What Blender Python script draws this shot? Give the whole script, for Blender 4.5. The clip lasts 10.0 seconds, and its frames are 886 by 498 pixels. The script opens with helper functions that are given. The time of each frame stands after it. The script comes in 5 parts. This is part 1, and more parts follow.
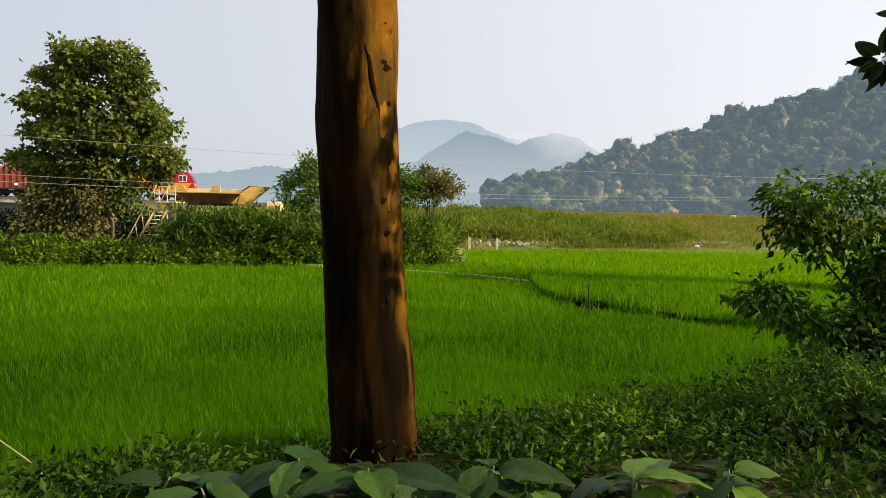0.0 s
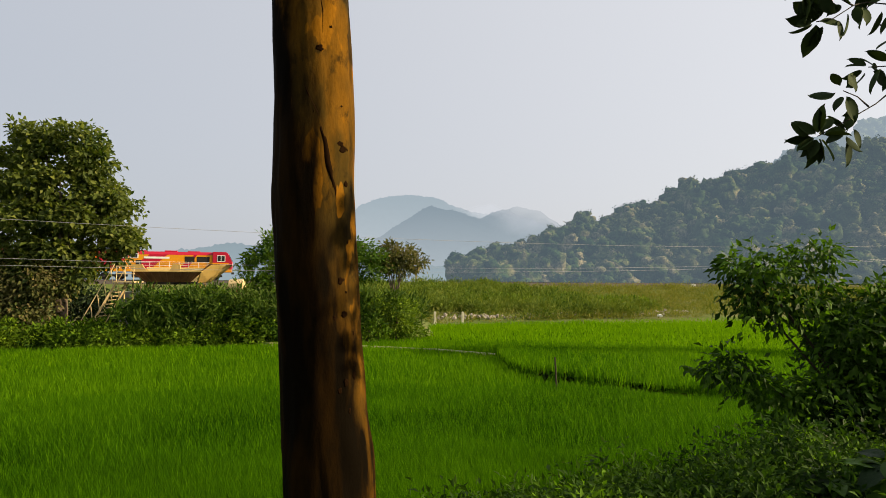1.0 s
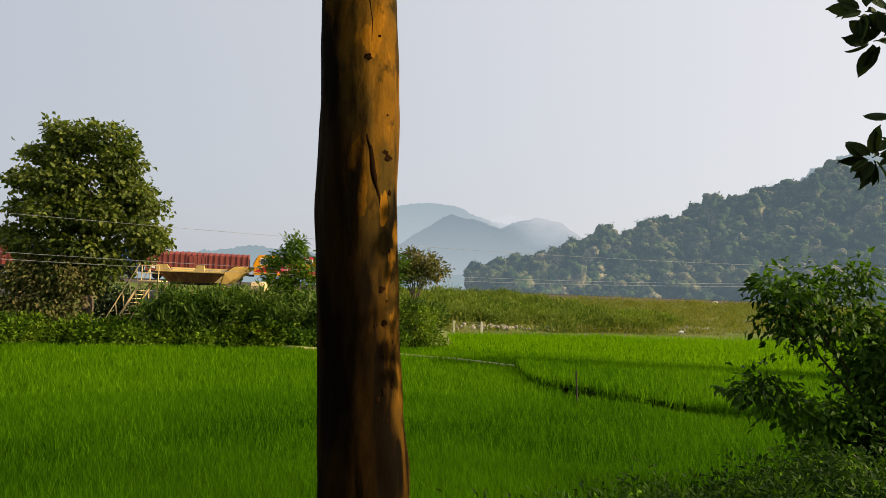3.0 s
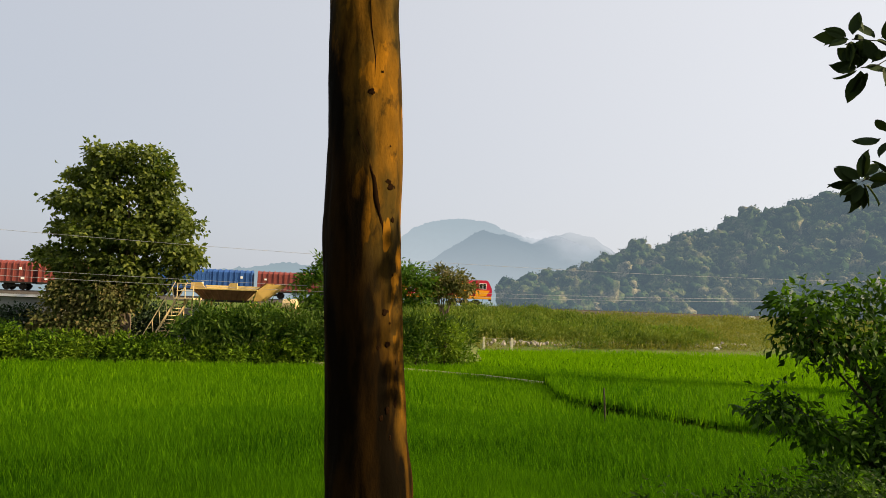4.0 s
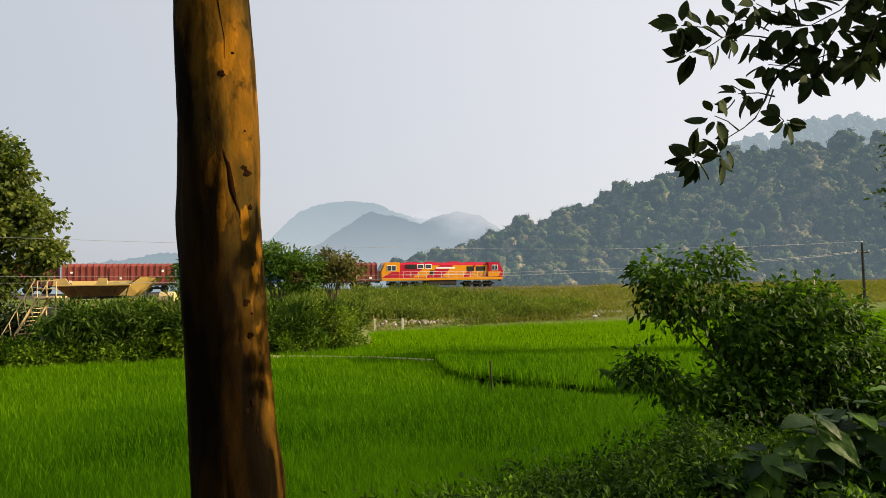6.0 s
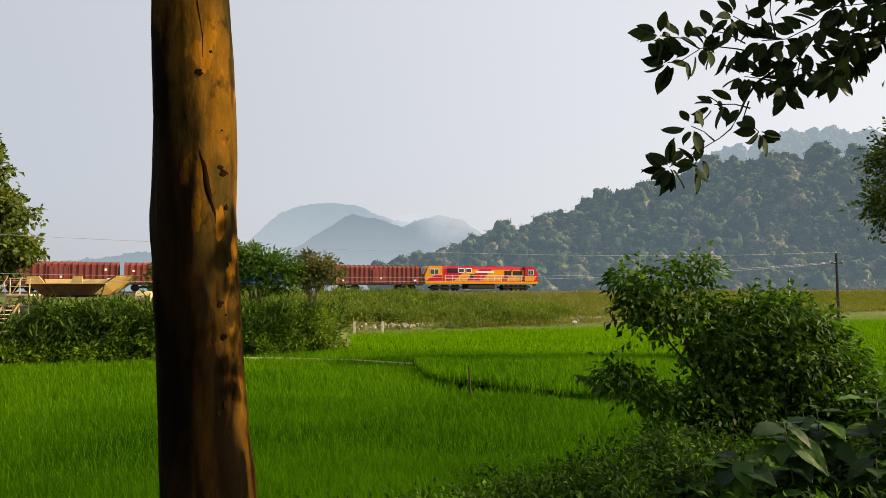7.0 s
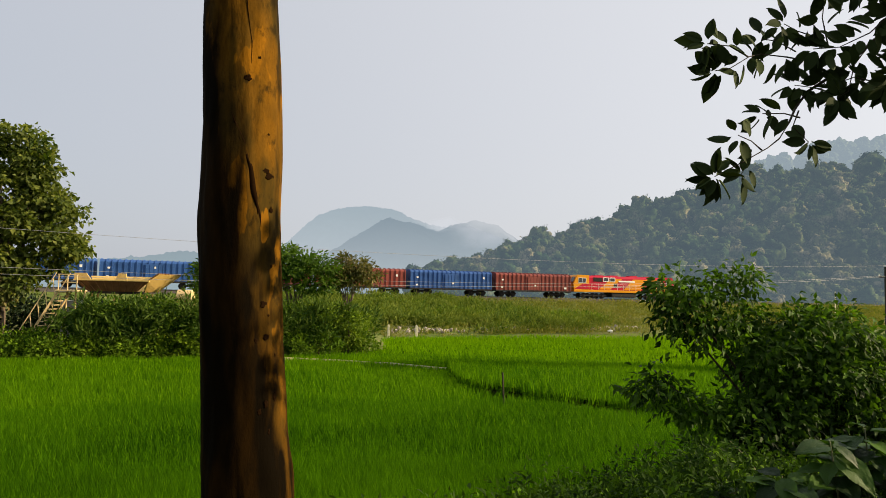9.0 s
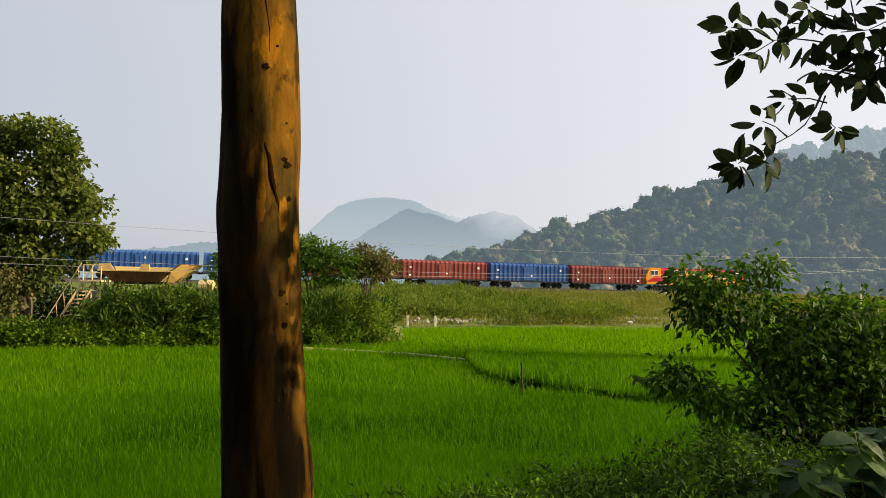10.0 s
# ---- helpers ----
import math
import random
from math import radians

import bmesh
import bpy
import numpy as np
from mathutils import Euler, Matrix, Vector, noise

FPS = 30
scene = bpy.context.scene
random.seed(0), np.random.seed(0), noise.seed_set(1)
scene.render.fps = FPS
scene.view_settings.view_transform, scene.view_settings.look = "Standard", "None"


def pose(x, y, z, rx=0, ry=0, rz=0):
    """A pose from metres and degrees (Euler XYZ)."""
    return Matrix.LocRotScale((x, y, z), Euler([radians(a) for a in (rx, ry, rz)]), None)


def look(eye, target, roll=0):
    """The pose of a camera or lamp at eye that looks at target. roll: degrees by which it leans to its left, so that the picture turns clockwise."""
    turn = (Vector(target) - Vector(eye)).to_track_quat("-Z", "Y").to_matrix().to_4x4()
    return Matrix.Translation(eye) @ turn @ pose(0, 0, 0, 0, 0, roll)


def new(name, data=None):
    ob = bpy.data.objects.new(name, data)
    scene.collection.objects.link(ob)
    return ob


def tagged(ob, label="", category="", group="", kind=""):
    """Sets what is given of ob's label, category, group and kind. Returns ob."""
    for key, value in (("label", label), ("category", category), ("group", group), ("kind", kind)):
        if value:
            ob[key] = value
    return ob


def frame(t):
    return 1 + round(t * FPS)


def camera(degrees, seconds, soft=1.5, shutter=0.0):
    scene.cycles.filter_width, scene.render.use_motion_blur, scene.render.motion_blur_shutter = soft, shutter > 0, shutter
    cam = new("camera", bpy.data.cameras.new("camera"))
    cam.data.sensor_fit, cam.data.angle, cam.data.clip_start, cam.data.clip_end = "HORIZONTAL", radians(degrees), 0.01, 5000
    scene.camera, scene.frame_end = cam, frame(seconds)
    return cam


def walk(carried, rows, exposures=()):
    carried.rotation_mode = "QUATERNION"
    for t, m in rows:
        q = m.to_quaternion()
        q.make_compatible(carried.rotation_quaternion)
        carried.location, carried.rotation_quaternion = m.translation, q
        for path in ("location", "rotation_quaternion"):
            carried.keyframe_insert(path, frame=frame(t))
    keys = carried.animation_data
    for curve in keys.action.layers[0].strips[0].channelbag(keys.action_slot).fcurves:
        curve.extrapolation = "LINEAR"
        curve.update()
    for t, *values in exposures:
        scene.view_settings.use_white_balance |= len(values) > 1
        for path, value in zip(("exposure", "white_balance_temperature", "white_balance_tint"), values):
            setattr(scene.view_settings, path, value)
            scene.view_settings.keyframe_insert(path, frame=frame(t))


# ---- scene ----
cam = camera(68.0, 10.0, soft=0.8)
PATH = [
    (0.0, 0.000, 0.000, 4.400, 0.00, -3.65, 1.47),
    (0.5, 0.026, -0.022, 4.411, -3.11, 0.58, 0.62),
    (1.0, 0.046, 0.038, 4.433, -2.90, 2.82, 0.40),
    (1.5, 0.060, 0.096, 4.436, -4.62, 4.21, -1.62),
    (2.0, 0.041, 0.143, 4.424, 0.12, 3.82, 0.20),
    (2.2, 0.052, 0.151, 4.415, -0.85, 3.29, 0.42),
    (3.3, -0.130, -0.064, 4.472, -1.02, 3.88, 2.44),
    (3.5, -0.107, -0.142, 4.489, -0.45, 4.43, 1.71),
    (4.0, 0.105, -0.130, 4.498, 1.64, 4.80, 2.06),
    (4.5, 0.252, -0.110, 4.493, -2.45, 2.66, 2.04),
    (5.0, 0.281, -0.173, 4.498, -5.38, 0.63, -2.11),
    (5.5, 0.269, -0.146, 4.513, -7.84, 2.08, -1.24),
    (6.8, 0.303, -0.147, 4.515, -8.11, 3.64, -0.58),
    (7.0, 0.307, -0.146, 4.517, -9.64, 3.56, -0.10),
    (7.5, 0.309, -0.166, 4.525, -9.77, 3.98, 0.53),
    (8.0, 0.325, -0.154, 4.529, -12.48, 4.38, 0.92),
    (8.5, 0.322, -0.134, 4.529, -13.31, 4.95, 1.31),
    (9.0, 0.272, -0.158, 4.521, -6.57, 3.96, 1.26),
    (9.5, 0.271, -0.150, 4.517, -4.37, 3.89, 1.43),
    (10.0, 0.280, -0.137, 4.506, -4.94, 3.14, 1.34),
]


def aim(x, y, z, yaw, pitch, roll):
    """A camera pose from yaw to the left, pitch up and lean to the left, in degrees."""
    a, p = radians(yaw), radians(pitch)
    ahead = Vector((-math.sin(a) * math.cos(p), math.cos(a) * math.cos(p), math.sin(p)))
    eye = Vector((x, y, z))
    return look(eye, eye + ahead, roll)


walk(cam, [(t, aim(*row)) for t, *row in PATH], exposures=[(0.0, 0.88), (0.5, 0.64), (1.0, 0.61), (3.5, 0.66), (4.5, 0.74), (5.5, 0.70), (7.0, 0.68), (8.5, 0.60), (9.5, 0.66), (10.0, 0.72)])

# ---- sky and sun ----
SUN_TO = Vector((0.93, -0.11, 0.45)).normalized()
world = bpy.data.worlds.new("sky")
scene.world = world
world.use_nodes = True
wt = world.node_tree
wt.nodes.clear()
w_out = wt.nodes.new("ShaderNodeOutputWorld")
w_bg = wt.nodes.new("ShaderNodeBackground")
w_sky = wt.nodes.new("ShaderNodeTexSky")
w_sky.sky_type = "NISHITA"
w_sky.sun_disc = False
w_sky.sun_elevation = math.asin(SUN_TO.z)
w_sky.sun_rotation = math.atan2(SUN_TO.x, SUN_TO.y)
w_sky.air_density, w_sky.dust_density, w_sky.ozone_density = 1.0, 4.0, 1.0
w_scale = wt.nodes.new("ShaderNodeMix")
w_scale.data_type = "RGBA"
w_scale.inputs[0].default_value = 0.76
# the mist is whiter towards the sun and bluer away from it
w_dir, w_dot, w_map = wt.nodes.new("ShaderNodeTexCoord"), wt.nodes.new("ShaderNodeVectorMath"), wt.nodes.new("ShaderNodeMapRange")
w_dot.operation = "DOT_PRODUCT"
w_dot.inputs[1].default_value = tuple(SUN_TO)
wt.links.new(w_dir.outputs["Generated"], w_dot.inputs[0])
wt.links.new(w_dot.outputs["Value"], w_map.inputs[0])
w_map.inputs[1].default_value, w_map.inputs[2].default_value = -0.65, 0.75
w_mist = wt.nodes.new("ShaderNodeMix")
w_mist.data_type = "RGBA"
w_mist.inputs[6].default_value, w_mist.inputs[7].default_value = (5.7, 6.05, 6.75, 1), (10.0, 9.95, 10.2, 1)
wt.links.new(w_map.outputs[0], w_mist.inputs[0])
wt.links.new(w_mist.outputs[2], w_scale.inputs[7])
wt.links.new(w_sky.outputs[0], w_scale.inputs[6])
wt.links.new(w_scale.outputs[2], w_bg.inputs[0])
w_bg.inputs[1].default_value = 0.065
wt.links.new(w_bg.outputs[0], w_out.inputs[0])

sun = new("sun", bpy.data.lights.new("sun", "SUN"))
sun.data.energy, sun.data.angle, sun.data.color = 5.0, radians(0.9), (1.0, 0.79, 0.50)
sun.matrix_world = look((60, 10, 60), Vector((60, 10, 60)) - SUN_TO)


# ---- materials ----
def ramp(nt, fac, stops):
    r = nt.nodes.new("ShaderNodeValToRGB")
    el = r.color_ramp.elements
    while len(el) < len(stops):
        el.new(0.5)
    for e, (pos, c) in zip(el, stops):
        e.position, e.color = pos, (*c, 1)
    nt.links.new(fac, r.inputs[0])
    return r.outputs[0]


def tex(nt, scale, detail=4, rough=0.55, stretch=(1, 1, 1), coords="Object", kind="noise"):
    tc = nt.nodes.new("ShaderNodeTexCoord")
    mp = nt.nodes.new("ShaderNodeMapping")
    mp.inputs["Scale"].default_value = stretch
    nt.links.new(tc.outputs[coords], mp.inputs[0])
    if kind == "noise":
        n = nt.nodes.new("ShaderNodeTexNoise")
        n.inputs["Detail"].default_value, n.inputs["Roughness"].default_value = detail, rough
    else:
        n = nt.nodes.new("ShaderNodeTexVoronoi")
    n.inputs["Scale"].default_value = scale
    nt.links.new(mp.outputs[0], n.inputs["Vector"])
    return n.outputs[0]


def mixc(nt, fac, a, b, mode="MIX"):
    m = nt.nodes.new("ShaderNodeMix")
    m.data_type, m.blend_type = "RGBA", mode
    if isinstance(fac, float):
        m.inputs[0].default_value = fac
    else:
        nt.links.new(fac, m.inputs[0])
    for s, v in ((6, a), (7, b)):
        if isinstance(v, tuple):
            m.inputs[s].default_value = (*v, 1)
        else:
            nt.links.new(v, m.inputs[s])
    return m.outputs[2]


def material(name, roughness=0.7, metallic=0.0, specular=0.5):
    m = bpy.data.materials.new(name)
    m.use_nodes = True
    nt = m.node_tree
    b = nt.nodes["Principled BSDF"]
    b.inputs["Roughness"].default_value, b.inputs["Metallic"].default_value = roughness, metallic
    b.inputs["Specular IOR Level"].default_value = specular
    return m, nt, b


def bump(nt, b, height, strength, distance):
    n = nt.nodes.new("ShaderNodeBump")
    n.inputs["Strength"].default_value, n.inputs["Distance"].default_value = strength, distance
    nt.links.new(height, n.inputs["Height"])
    nt.links.new(n.outputs[0], b.inputs["Normal"])


def plain(name, colour, roughness=0.6, metallic=0.0, scale=3.0, wear=0.35, dark=0.55, specular=0.2):
    """A painted or raw surface with two scales of wear."""
    m, nt, b = material(name, roughness, metallic, specular)
    big, fine = tex(nt, scale, 5), tex(nt, scale * 14, 3)
    d = tuple(c * dark for c in colour)
    c1 = mixc(nt, ramp(nt, big, [(0.45, (0, 0, 0)), (0.75, (wear * 2,) * 3)]), colour, d)
    c2 = mixc(nt, ramp(nt, fine, [(0.5, (0, 0, 0)), (0.8, (wear,) * 3)]), c1, d)
    nt.links.new(c2, b.inputs["Base Color"])
    bump(nt, b, fine, 0.15, 0.01)
    return m


def foliage(name, shades, through_light=0.35, roughness=0.5, patch=0.6, glow=None, specular=0.4, vary=True):
    """Leaves: a shade for each island, patches over the crown, light that passes through the blade."""
    m, nt, b = material(name, roughness, specular=specular)
    geo = nt.nodes.new("ShaderNodeNewGeometry")
    n = len(shades)
    leaf = ramp(nt, geo.outputs["Random Per Island"], [(i / max(1, n - 1), s) for i, s in enumerate(shades)])
    big = tex(nt, patch, 3)
    col = mixc(nt, ramp(nt, big, [(0.35, (0, 0, 0)), (0.7, (0.6, 0.6, 0.6))]), leaf, shades[-1])
    nt.links.new(col, b.inputs["Base Color"])
    info = nt.nodes.new("ShaderNodeObjectInfo")
    if vary:
        col = mixc(nt, 1.0, col, ramp(nt, info.outputs["Random"], [(0, (0.62, 0.72, 0.7)), (0.5, (1, 1, 1)), (1, (1.35, 1.18, 0.9))]), "MULTIPLY")
    nt.links.new(col, b.inputs["Base Color"])
    tr = nt.nodes.new("ShaderNodeBsdfTranslucent")
    lit = mixc(nt, 1.0, col, (1.6, 1.7, 0.6), "MULTIPLY")
    nt.links.new(lit, tr.inputs[0])
    mx = nt.nodes.new("ShaderNodeMixShader")
    mx.inputs[0].default_value = through_light
    nt.links.new(b.outputs[0], mx.inputs[1])
    nt.links.new(tr.outputs[0], mx.inputs[2])
    last = mx.outputs[0]
    if glow:
        em = nt.nodes.new("ShaderNodeEmission")
        em.inputs[0].default_value = (*glow, 1)
        ad = nt.nodes.new("ShaderNodeAddShader")
        nt.links.new(last, ad.inputs[0])
        nt.links.new(em.outputs[0], ad.inputs[1])
        last = ad.outputs[0]
    nt.links.new(last, nt.nodes["Material Output"].inputs[0])
    return m


# same rice thrice: the brighter look of distance is put into the colours
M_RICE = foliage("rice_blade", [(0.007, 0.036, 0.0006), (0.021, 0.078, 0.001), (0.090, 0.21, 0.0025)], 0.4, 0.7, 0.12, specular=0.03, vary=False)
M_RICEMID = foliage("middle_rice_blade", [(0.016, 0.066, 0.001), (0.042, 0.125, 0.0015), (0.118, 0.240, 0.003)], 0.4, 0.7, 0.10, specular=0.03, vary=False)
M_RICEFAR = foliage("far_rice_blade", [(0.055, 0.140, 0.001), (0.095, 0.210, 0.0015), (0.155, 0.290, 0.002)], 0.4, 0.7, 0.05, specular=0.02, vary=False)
M_TREE = foliage("tree_leaf", [(0.013, 0.030, 0.005), (0.042, 0.075, 0.011), (0.125, 0.155, 0.028)], 0.34, 0.6, 0.35, specular=0.2)
M_HEDGE = foliage("hedge_leaf", [(0.005, 0.018, 0.002), (0.022, 0.062, 0.004), (0.125, 0.21, 0.012)], 0.30, 0.65, 0.9, specular=0.06)
M_SPRAY = foliage("feathery_leaf", [(0.016, 0.050, 0.005), (0.055, 0.115, 0.010), (0.14, 0.215, 0.018)], 0.34, 0.6, 0.5, specular=0.12)
M_SHADE_LEAF = foliage("shade_leaf", [(0.008, 0.022, 0.006), (0.014, 0.032, 0.008), (0.028, 0.05, 0.012)], 0.12, 0.55, 0.5, specular=0.2)
M_BUSH = foliage("bush_leaf", [(0.003, 0.012, 0.002), (0.009, 0.027, 0.003), (0.070, 0.155, 0.010)], 0.30, 0.6, 0.9, specular=0.12)
M_WEED = foliage("weed_leaf", [(0.003, 0.011, 0.002), (0.010, 0.029, 0.004), (0.052, 0.108, 0.010)], 0.25, 0.65, 0.8, specular=0.06)
M_WEED_LIT = foliage("lit_weed_leaf", [(0.02, 0.06, 0.004), (0.05, 0.12, 0.007), (0.10, 0.21, 0.013)], 0.35, 0.65, 1.5, specular=0.06)
M_CREEPER = foliage("creeper_leaf", [(0.018, 0.034, 0.007), (0.045, 0.070, 0.013), (0.080, 0.098, 0.024), (0.19, 0.15, 0.06)], 0.25, 0.7, 0.6, specular=0.08)
M_SCRUB = foliage("scrub_leaf", [(0.075, 0.105, 0.014), (0.125, 0.150, 0.022), (0.21, 0.20, 0.045)], 0.25, 0.7, 0.15, specular=0.08)
M_REED = foliage("tall_grass_leaf", [(0.022, 0.058, 0.008), (0.065, 0.115, 0.016), (0.150, 0.190, 0.032)], 0.25, 0.7, 0.2, specular=0.08)


def forest_material(name, glow, stops):
    """Far woods: a shade per crown lump, leaf grain, mist painted on as glow."""
    m, nt, b = material(name, 0.85, specular=0.02)
    geo = nt.nodes.new("ShaderNodeNewGeometry")
    pick = nt.nodes.new("ShaderNodeMix")
    pick.inputs[0].default_value = 0.28
    spread = nt.nodes.new("ShaderNodeMapRange")
    spread.inputs[1].default_value, spread.inputs[2].default_value = 0.30, 0.70
    nt.links.new(tex(nt, 0.14, 2, 0.6), spread.inputs[0])
    nt.links.new(spread.outputs[0], pick.inputs[2])
    nt.links.new(geo.outputs["Random Per Island"], pick.inputs[3])
    crown = ramp(nt, pick.outputs[0], stops)
    grain, wide = tex(nt, 1.1, 5, 0.65), tex(nt, 0.03, 2)
    col = mixc(nt, ramp(nt, grain, [(0.40, (0.75,) * 3), (0.62, (0, 0, 0))]), crown, (0.012, 0.022, 0.010))
    col = mixc(nt, ramp(nt, wide, [(0.48, (0, 0, 0)), (0.68, (0.35,) * 3)]), col, (0.10, 0.10, 0.045))
    nt.links.new(col, b.inputs["Base Color"])
    bump(nt, b, grain, 1.0, 0.8)
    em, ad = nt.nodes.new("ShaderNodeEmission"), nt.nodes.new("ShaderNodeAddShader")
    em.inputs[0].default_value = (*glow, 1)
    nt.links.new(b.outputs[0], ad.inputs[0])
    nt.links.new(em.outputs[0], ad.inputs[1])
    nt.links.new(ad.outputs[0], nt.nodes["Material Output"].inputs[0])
    return m


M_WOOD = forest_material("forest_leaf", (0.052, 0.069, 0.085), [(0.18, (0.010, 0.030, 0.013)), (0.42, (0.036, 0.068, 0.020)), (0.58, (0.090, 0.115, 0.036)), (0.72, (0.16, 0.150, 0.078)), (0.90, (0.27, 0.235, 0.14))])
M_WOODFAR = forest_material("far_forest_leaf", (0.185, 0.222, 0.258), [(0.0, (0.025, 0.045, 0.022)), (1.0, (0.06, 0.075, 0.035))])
M_OVER = foliage("branch_leaf", [(0.016, 0.028, 0.012), (0.026, 0.044, 0.016), (0.040, 0.064, 0.020)], 0.06, 0.7, 2.0, specular=0.05)


def broadleaf_material():
    m, nt, b = material("broad_leaf", 0.5, specular=0.18)
    info = nt.nodes.new("ShaderNodeObjectInfo")
    shade = ramp(nt, info.outputs["Random"], [(0, (0.008, 0.026, 0.004)), (0.55, (0.022, 0.058, 0.006)), (1, (0.085, 0.175, 0.012))])
    fine = tex(nt, 22, 4)
    col = mixc(nt, ramp(nt, fine, [(0.45, (0, 0, 0)), (0.80, (0.25,) * 3)]), shade, (0.06, 0.10, 0.035))
    nt.links.new(col, b.inputs["Base Color"])
    bump(nt, b, fine, 0.4, 0.01)
    tr = nt.nodes.new("ShaderNodeBsdfTranslucent")
    nt.links.new(mixc(nt, 1.0, col, (1.8, 2.0, 0.6), "MULTIPLY"), tr.inputs[0])
    mx = nt.nodes.new("ShaderNodeMixShader")
    mx.inputs[0].default_value = 0.2
    nt.links.new(b.outputs[0], mx.inputs[1])
    nt.links.new(tr.outputs[0], mx.inputs[2])
    nt.links.new(mx.outputs[0], nt.nodes["Material Output"].inputs[0])
    return m


M_BROAD = broadleaf_material()


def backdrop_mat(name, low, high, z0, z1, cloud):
    """Far hills: mist and scattered daylight painted in as a glow, graded by height."""
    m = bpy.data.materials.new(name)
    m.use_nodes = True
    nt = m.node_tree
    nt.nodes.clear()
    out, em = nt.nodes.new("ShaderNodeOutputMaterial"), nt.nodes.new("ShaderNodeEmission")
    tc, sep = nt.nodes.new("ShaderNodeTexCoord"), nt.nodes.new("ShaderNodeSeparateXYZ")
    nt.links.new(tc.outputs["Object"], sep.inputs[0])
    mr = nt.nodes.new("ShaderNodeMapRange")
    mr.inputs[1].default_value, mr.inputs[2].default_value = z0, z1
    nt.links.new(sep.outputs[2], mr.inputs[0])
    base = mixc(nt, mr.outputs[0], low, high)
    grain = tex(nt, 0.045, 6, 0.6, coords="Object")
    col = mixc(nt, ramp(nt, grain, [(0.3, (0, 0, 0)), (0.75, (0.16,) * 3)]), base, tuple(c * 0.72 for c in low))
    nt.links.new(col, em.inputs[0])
    # the crest fades to transparent here and there, for drifting cloud
    drift, up, veil = tex(nt, 0.006, 4, 0.55), nt.nodes.new("ShaderNodeMath"), nt.nodes.new("ShaderNodeMapRange")
    up.operation = "MULTIPLY_ADD"
    nt.links.new(drift, up.inputs[0])
    up.inputs[1].default_value = cloud[2]
    nt.links.new(sep.outputs[2], up.inputs[2])
    veil.interpolation_type = "SMOOTHSTEP"
    veil.inputs[1].default_value, veil.inputs[2].default_value, veil.inputs[3].default_value, veil.inputs[4].default_value = cloud[0], cloud[1], 0.0, cloud[3]
    lean = nt.nodes.new("ShaderNodeMath")
    lean.operation = "MULTIPLY_ADD"
    nt.links.new(sep.outputs[0], lean.inputs[0])
    lean.inputs[1].default_value = cloud[4]
    nt.links.new(up.outputs[0], lean.inputs[2])
    nt.links.new(lean.outputs[0], veil.inputs[0])
    clear, mx = nt.nodes.new("ShaderNodeBsdfTransparent"), nt.nodes.new("ShaderNodeMixShader")
    nt.links.new(veil.outputs[0], mx.inputs[0])
    nt.links.new(em.outputs[0], mx.inputs[1])
    nt.links.new(clear.outputs[0], mx.inputs[2])
    nt.links.new(mx.outputs[0], out.inputs[0])
    return m


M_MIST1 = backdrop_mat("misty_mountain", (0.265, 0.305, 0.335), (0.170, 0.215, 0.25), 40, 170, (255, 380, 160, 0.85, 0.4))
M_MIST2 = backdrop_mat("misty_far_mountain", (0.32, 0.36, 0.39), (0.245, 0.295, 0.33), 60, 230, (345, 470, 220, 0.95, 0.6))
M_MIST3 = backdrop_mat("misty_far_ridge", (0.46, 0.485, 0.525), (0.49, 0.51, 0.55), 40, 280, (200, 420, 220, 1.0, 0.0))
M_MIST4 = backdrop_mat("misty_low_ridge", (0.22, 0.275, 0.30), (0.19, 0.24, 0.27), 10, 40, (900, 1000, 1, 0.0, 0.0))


def ground_material():
    m, nt, b = material("grassy_earth", 1.0, specular=0.03)
    big, mid, fine = tex(nt, 0.06, 4), tex(nt, 0.9, 5), tex(nt, 9, 4)
    grass = ramp(nt, mid, [(0.3, (0.06, 0.10, 0.02)), (0.55, (0.11, 0.15, 0.035)), (0.75, (0.19, 0.19, 0.07))])
    dry = ramp(nt, fine, [(0.3, (0.13, 0.11, 0.05)), (0.7, (0.22, 0.19, 0.10))])
    open_land = mixc(nt, ramp(nt, big, [(0.42, (0, 0, 0)), (0.68, (0.7,) * 3)]), grass, dry)
    # darker soil on the roadside bank, blending out from y = 22 to 26
    tc, sep, mr = nt.nodes.new("ShaderNodeTexCoord"), nt.nodes.new("ShaderNodeSeparateXYZ"), nt.nodes.new("ShaderNodeMapRange")
    nt.links.new(tc.outputs["Object"], sep.inputs[0])
    nt.links.new(sep.outputs[1], mr.inputs[0])
    mr.inputs[1].default_value, mr.inputs[2].default_value = 22, 26
    near_soil = ramp(nt, fine, [(0.3, (0.012, 0.014, 0.006)), (0.7, (0.04, 0.04, 0.018))])
    nt.links.new(mixc(nt, mr.outputs[0], near_soil, open_land), b.inputs["Base Color"])
    bump(nt, b, fine, 0.6, 0.08)
    return m


M_GROUND = ground_material()


def paddy_material():
    m, nt, b = material("rice_canopy", 1.0, specular=0.0)
    big, fine = tex(nt, 0.11, 4), tex(nt, 7, 4, stretch=(1, 1, 0.3))
    c = ramp(nt, fine, [(0.3, (0.012, 0.04, 0.001)), (0.55, (0.03, 0.085, 0.0015)), (0.75, (0.06, 0.13, 0.002))])
    nt.links.new(mixc(nt, ramp(nt, big, [(0.4, (0, 0, 0)), (0.7, (0.6,) * 3)]), c, (0.04, 0.10, 0.0015)), b.inputs["Base Color"])
    bump(nt, b, fine, 1.0, 0.25)
    return m


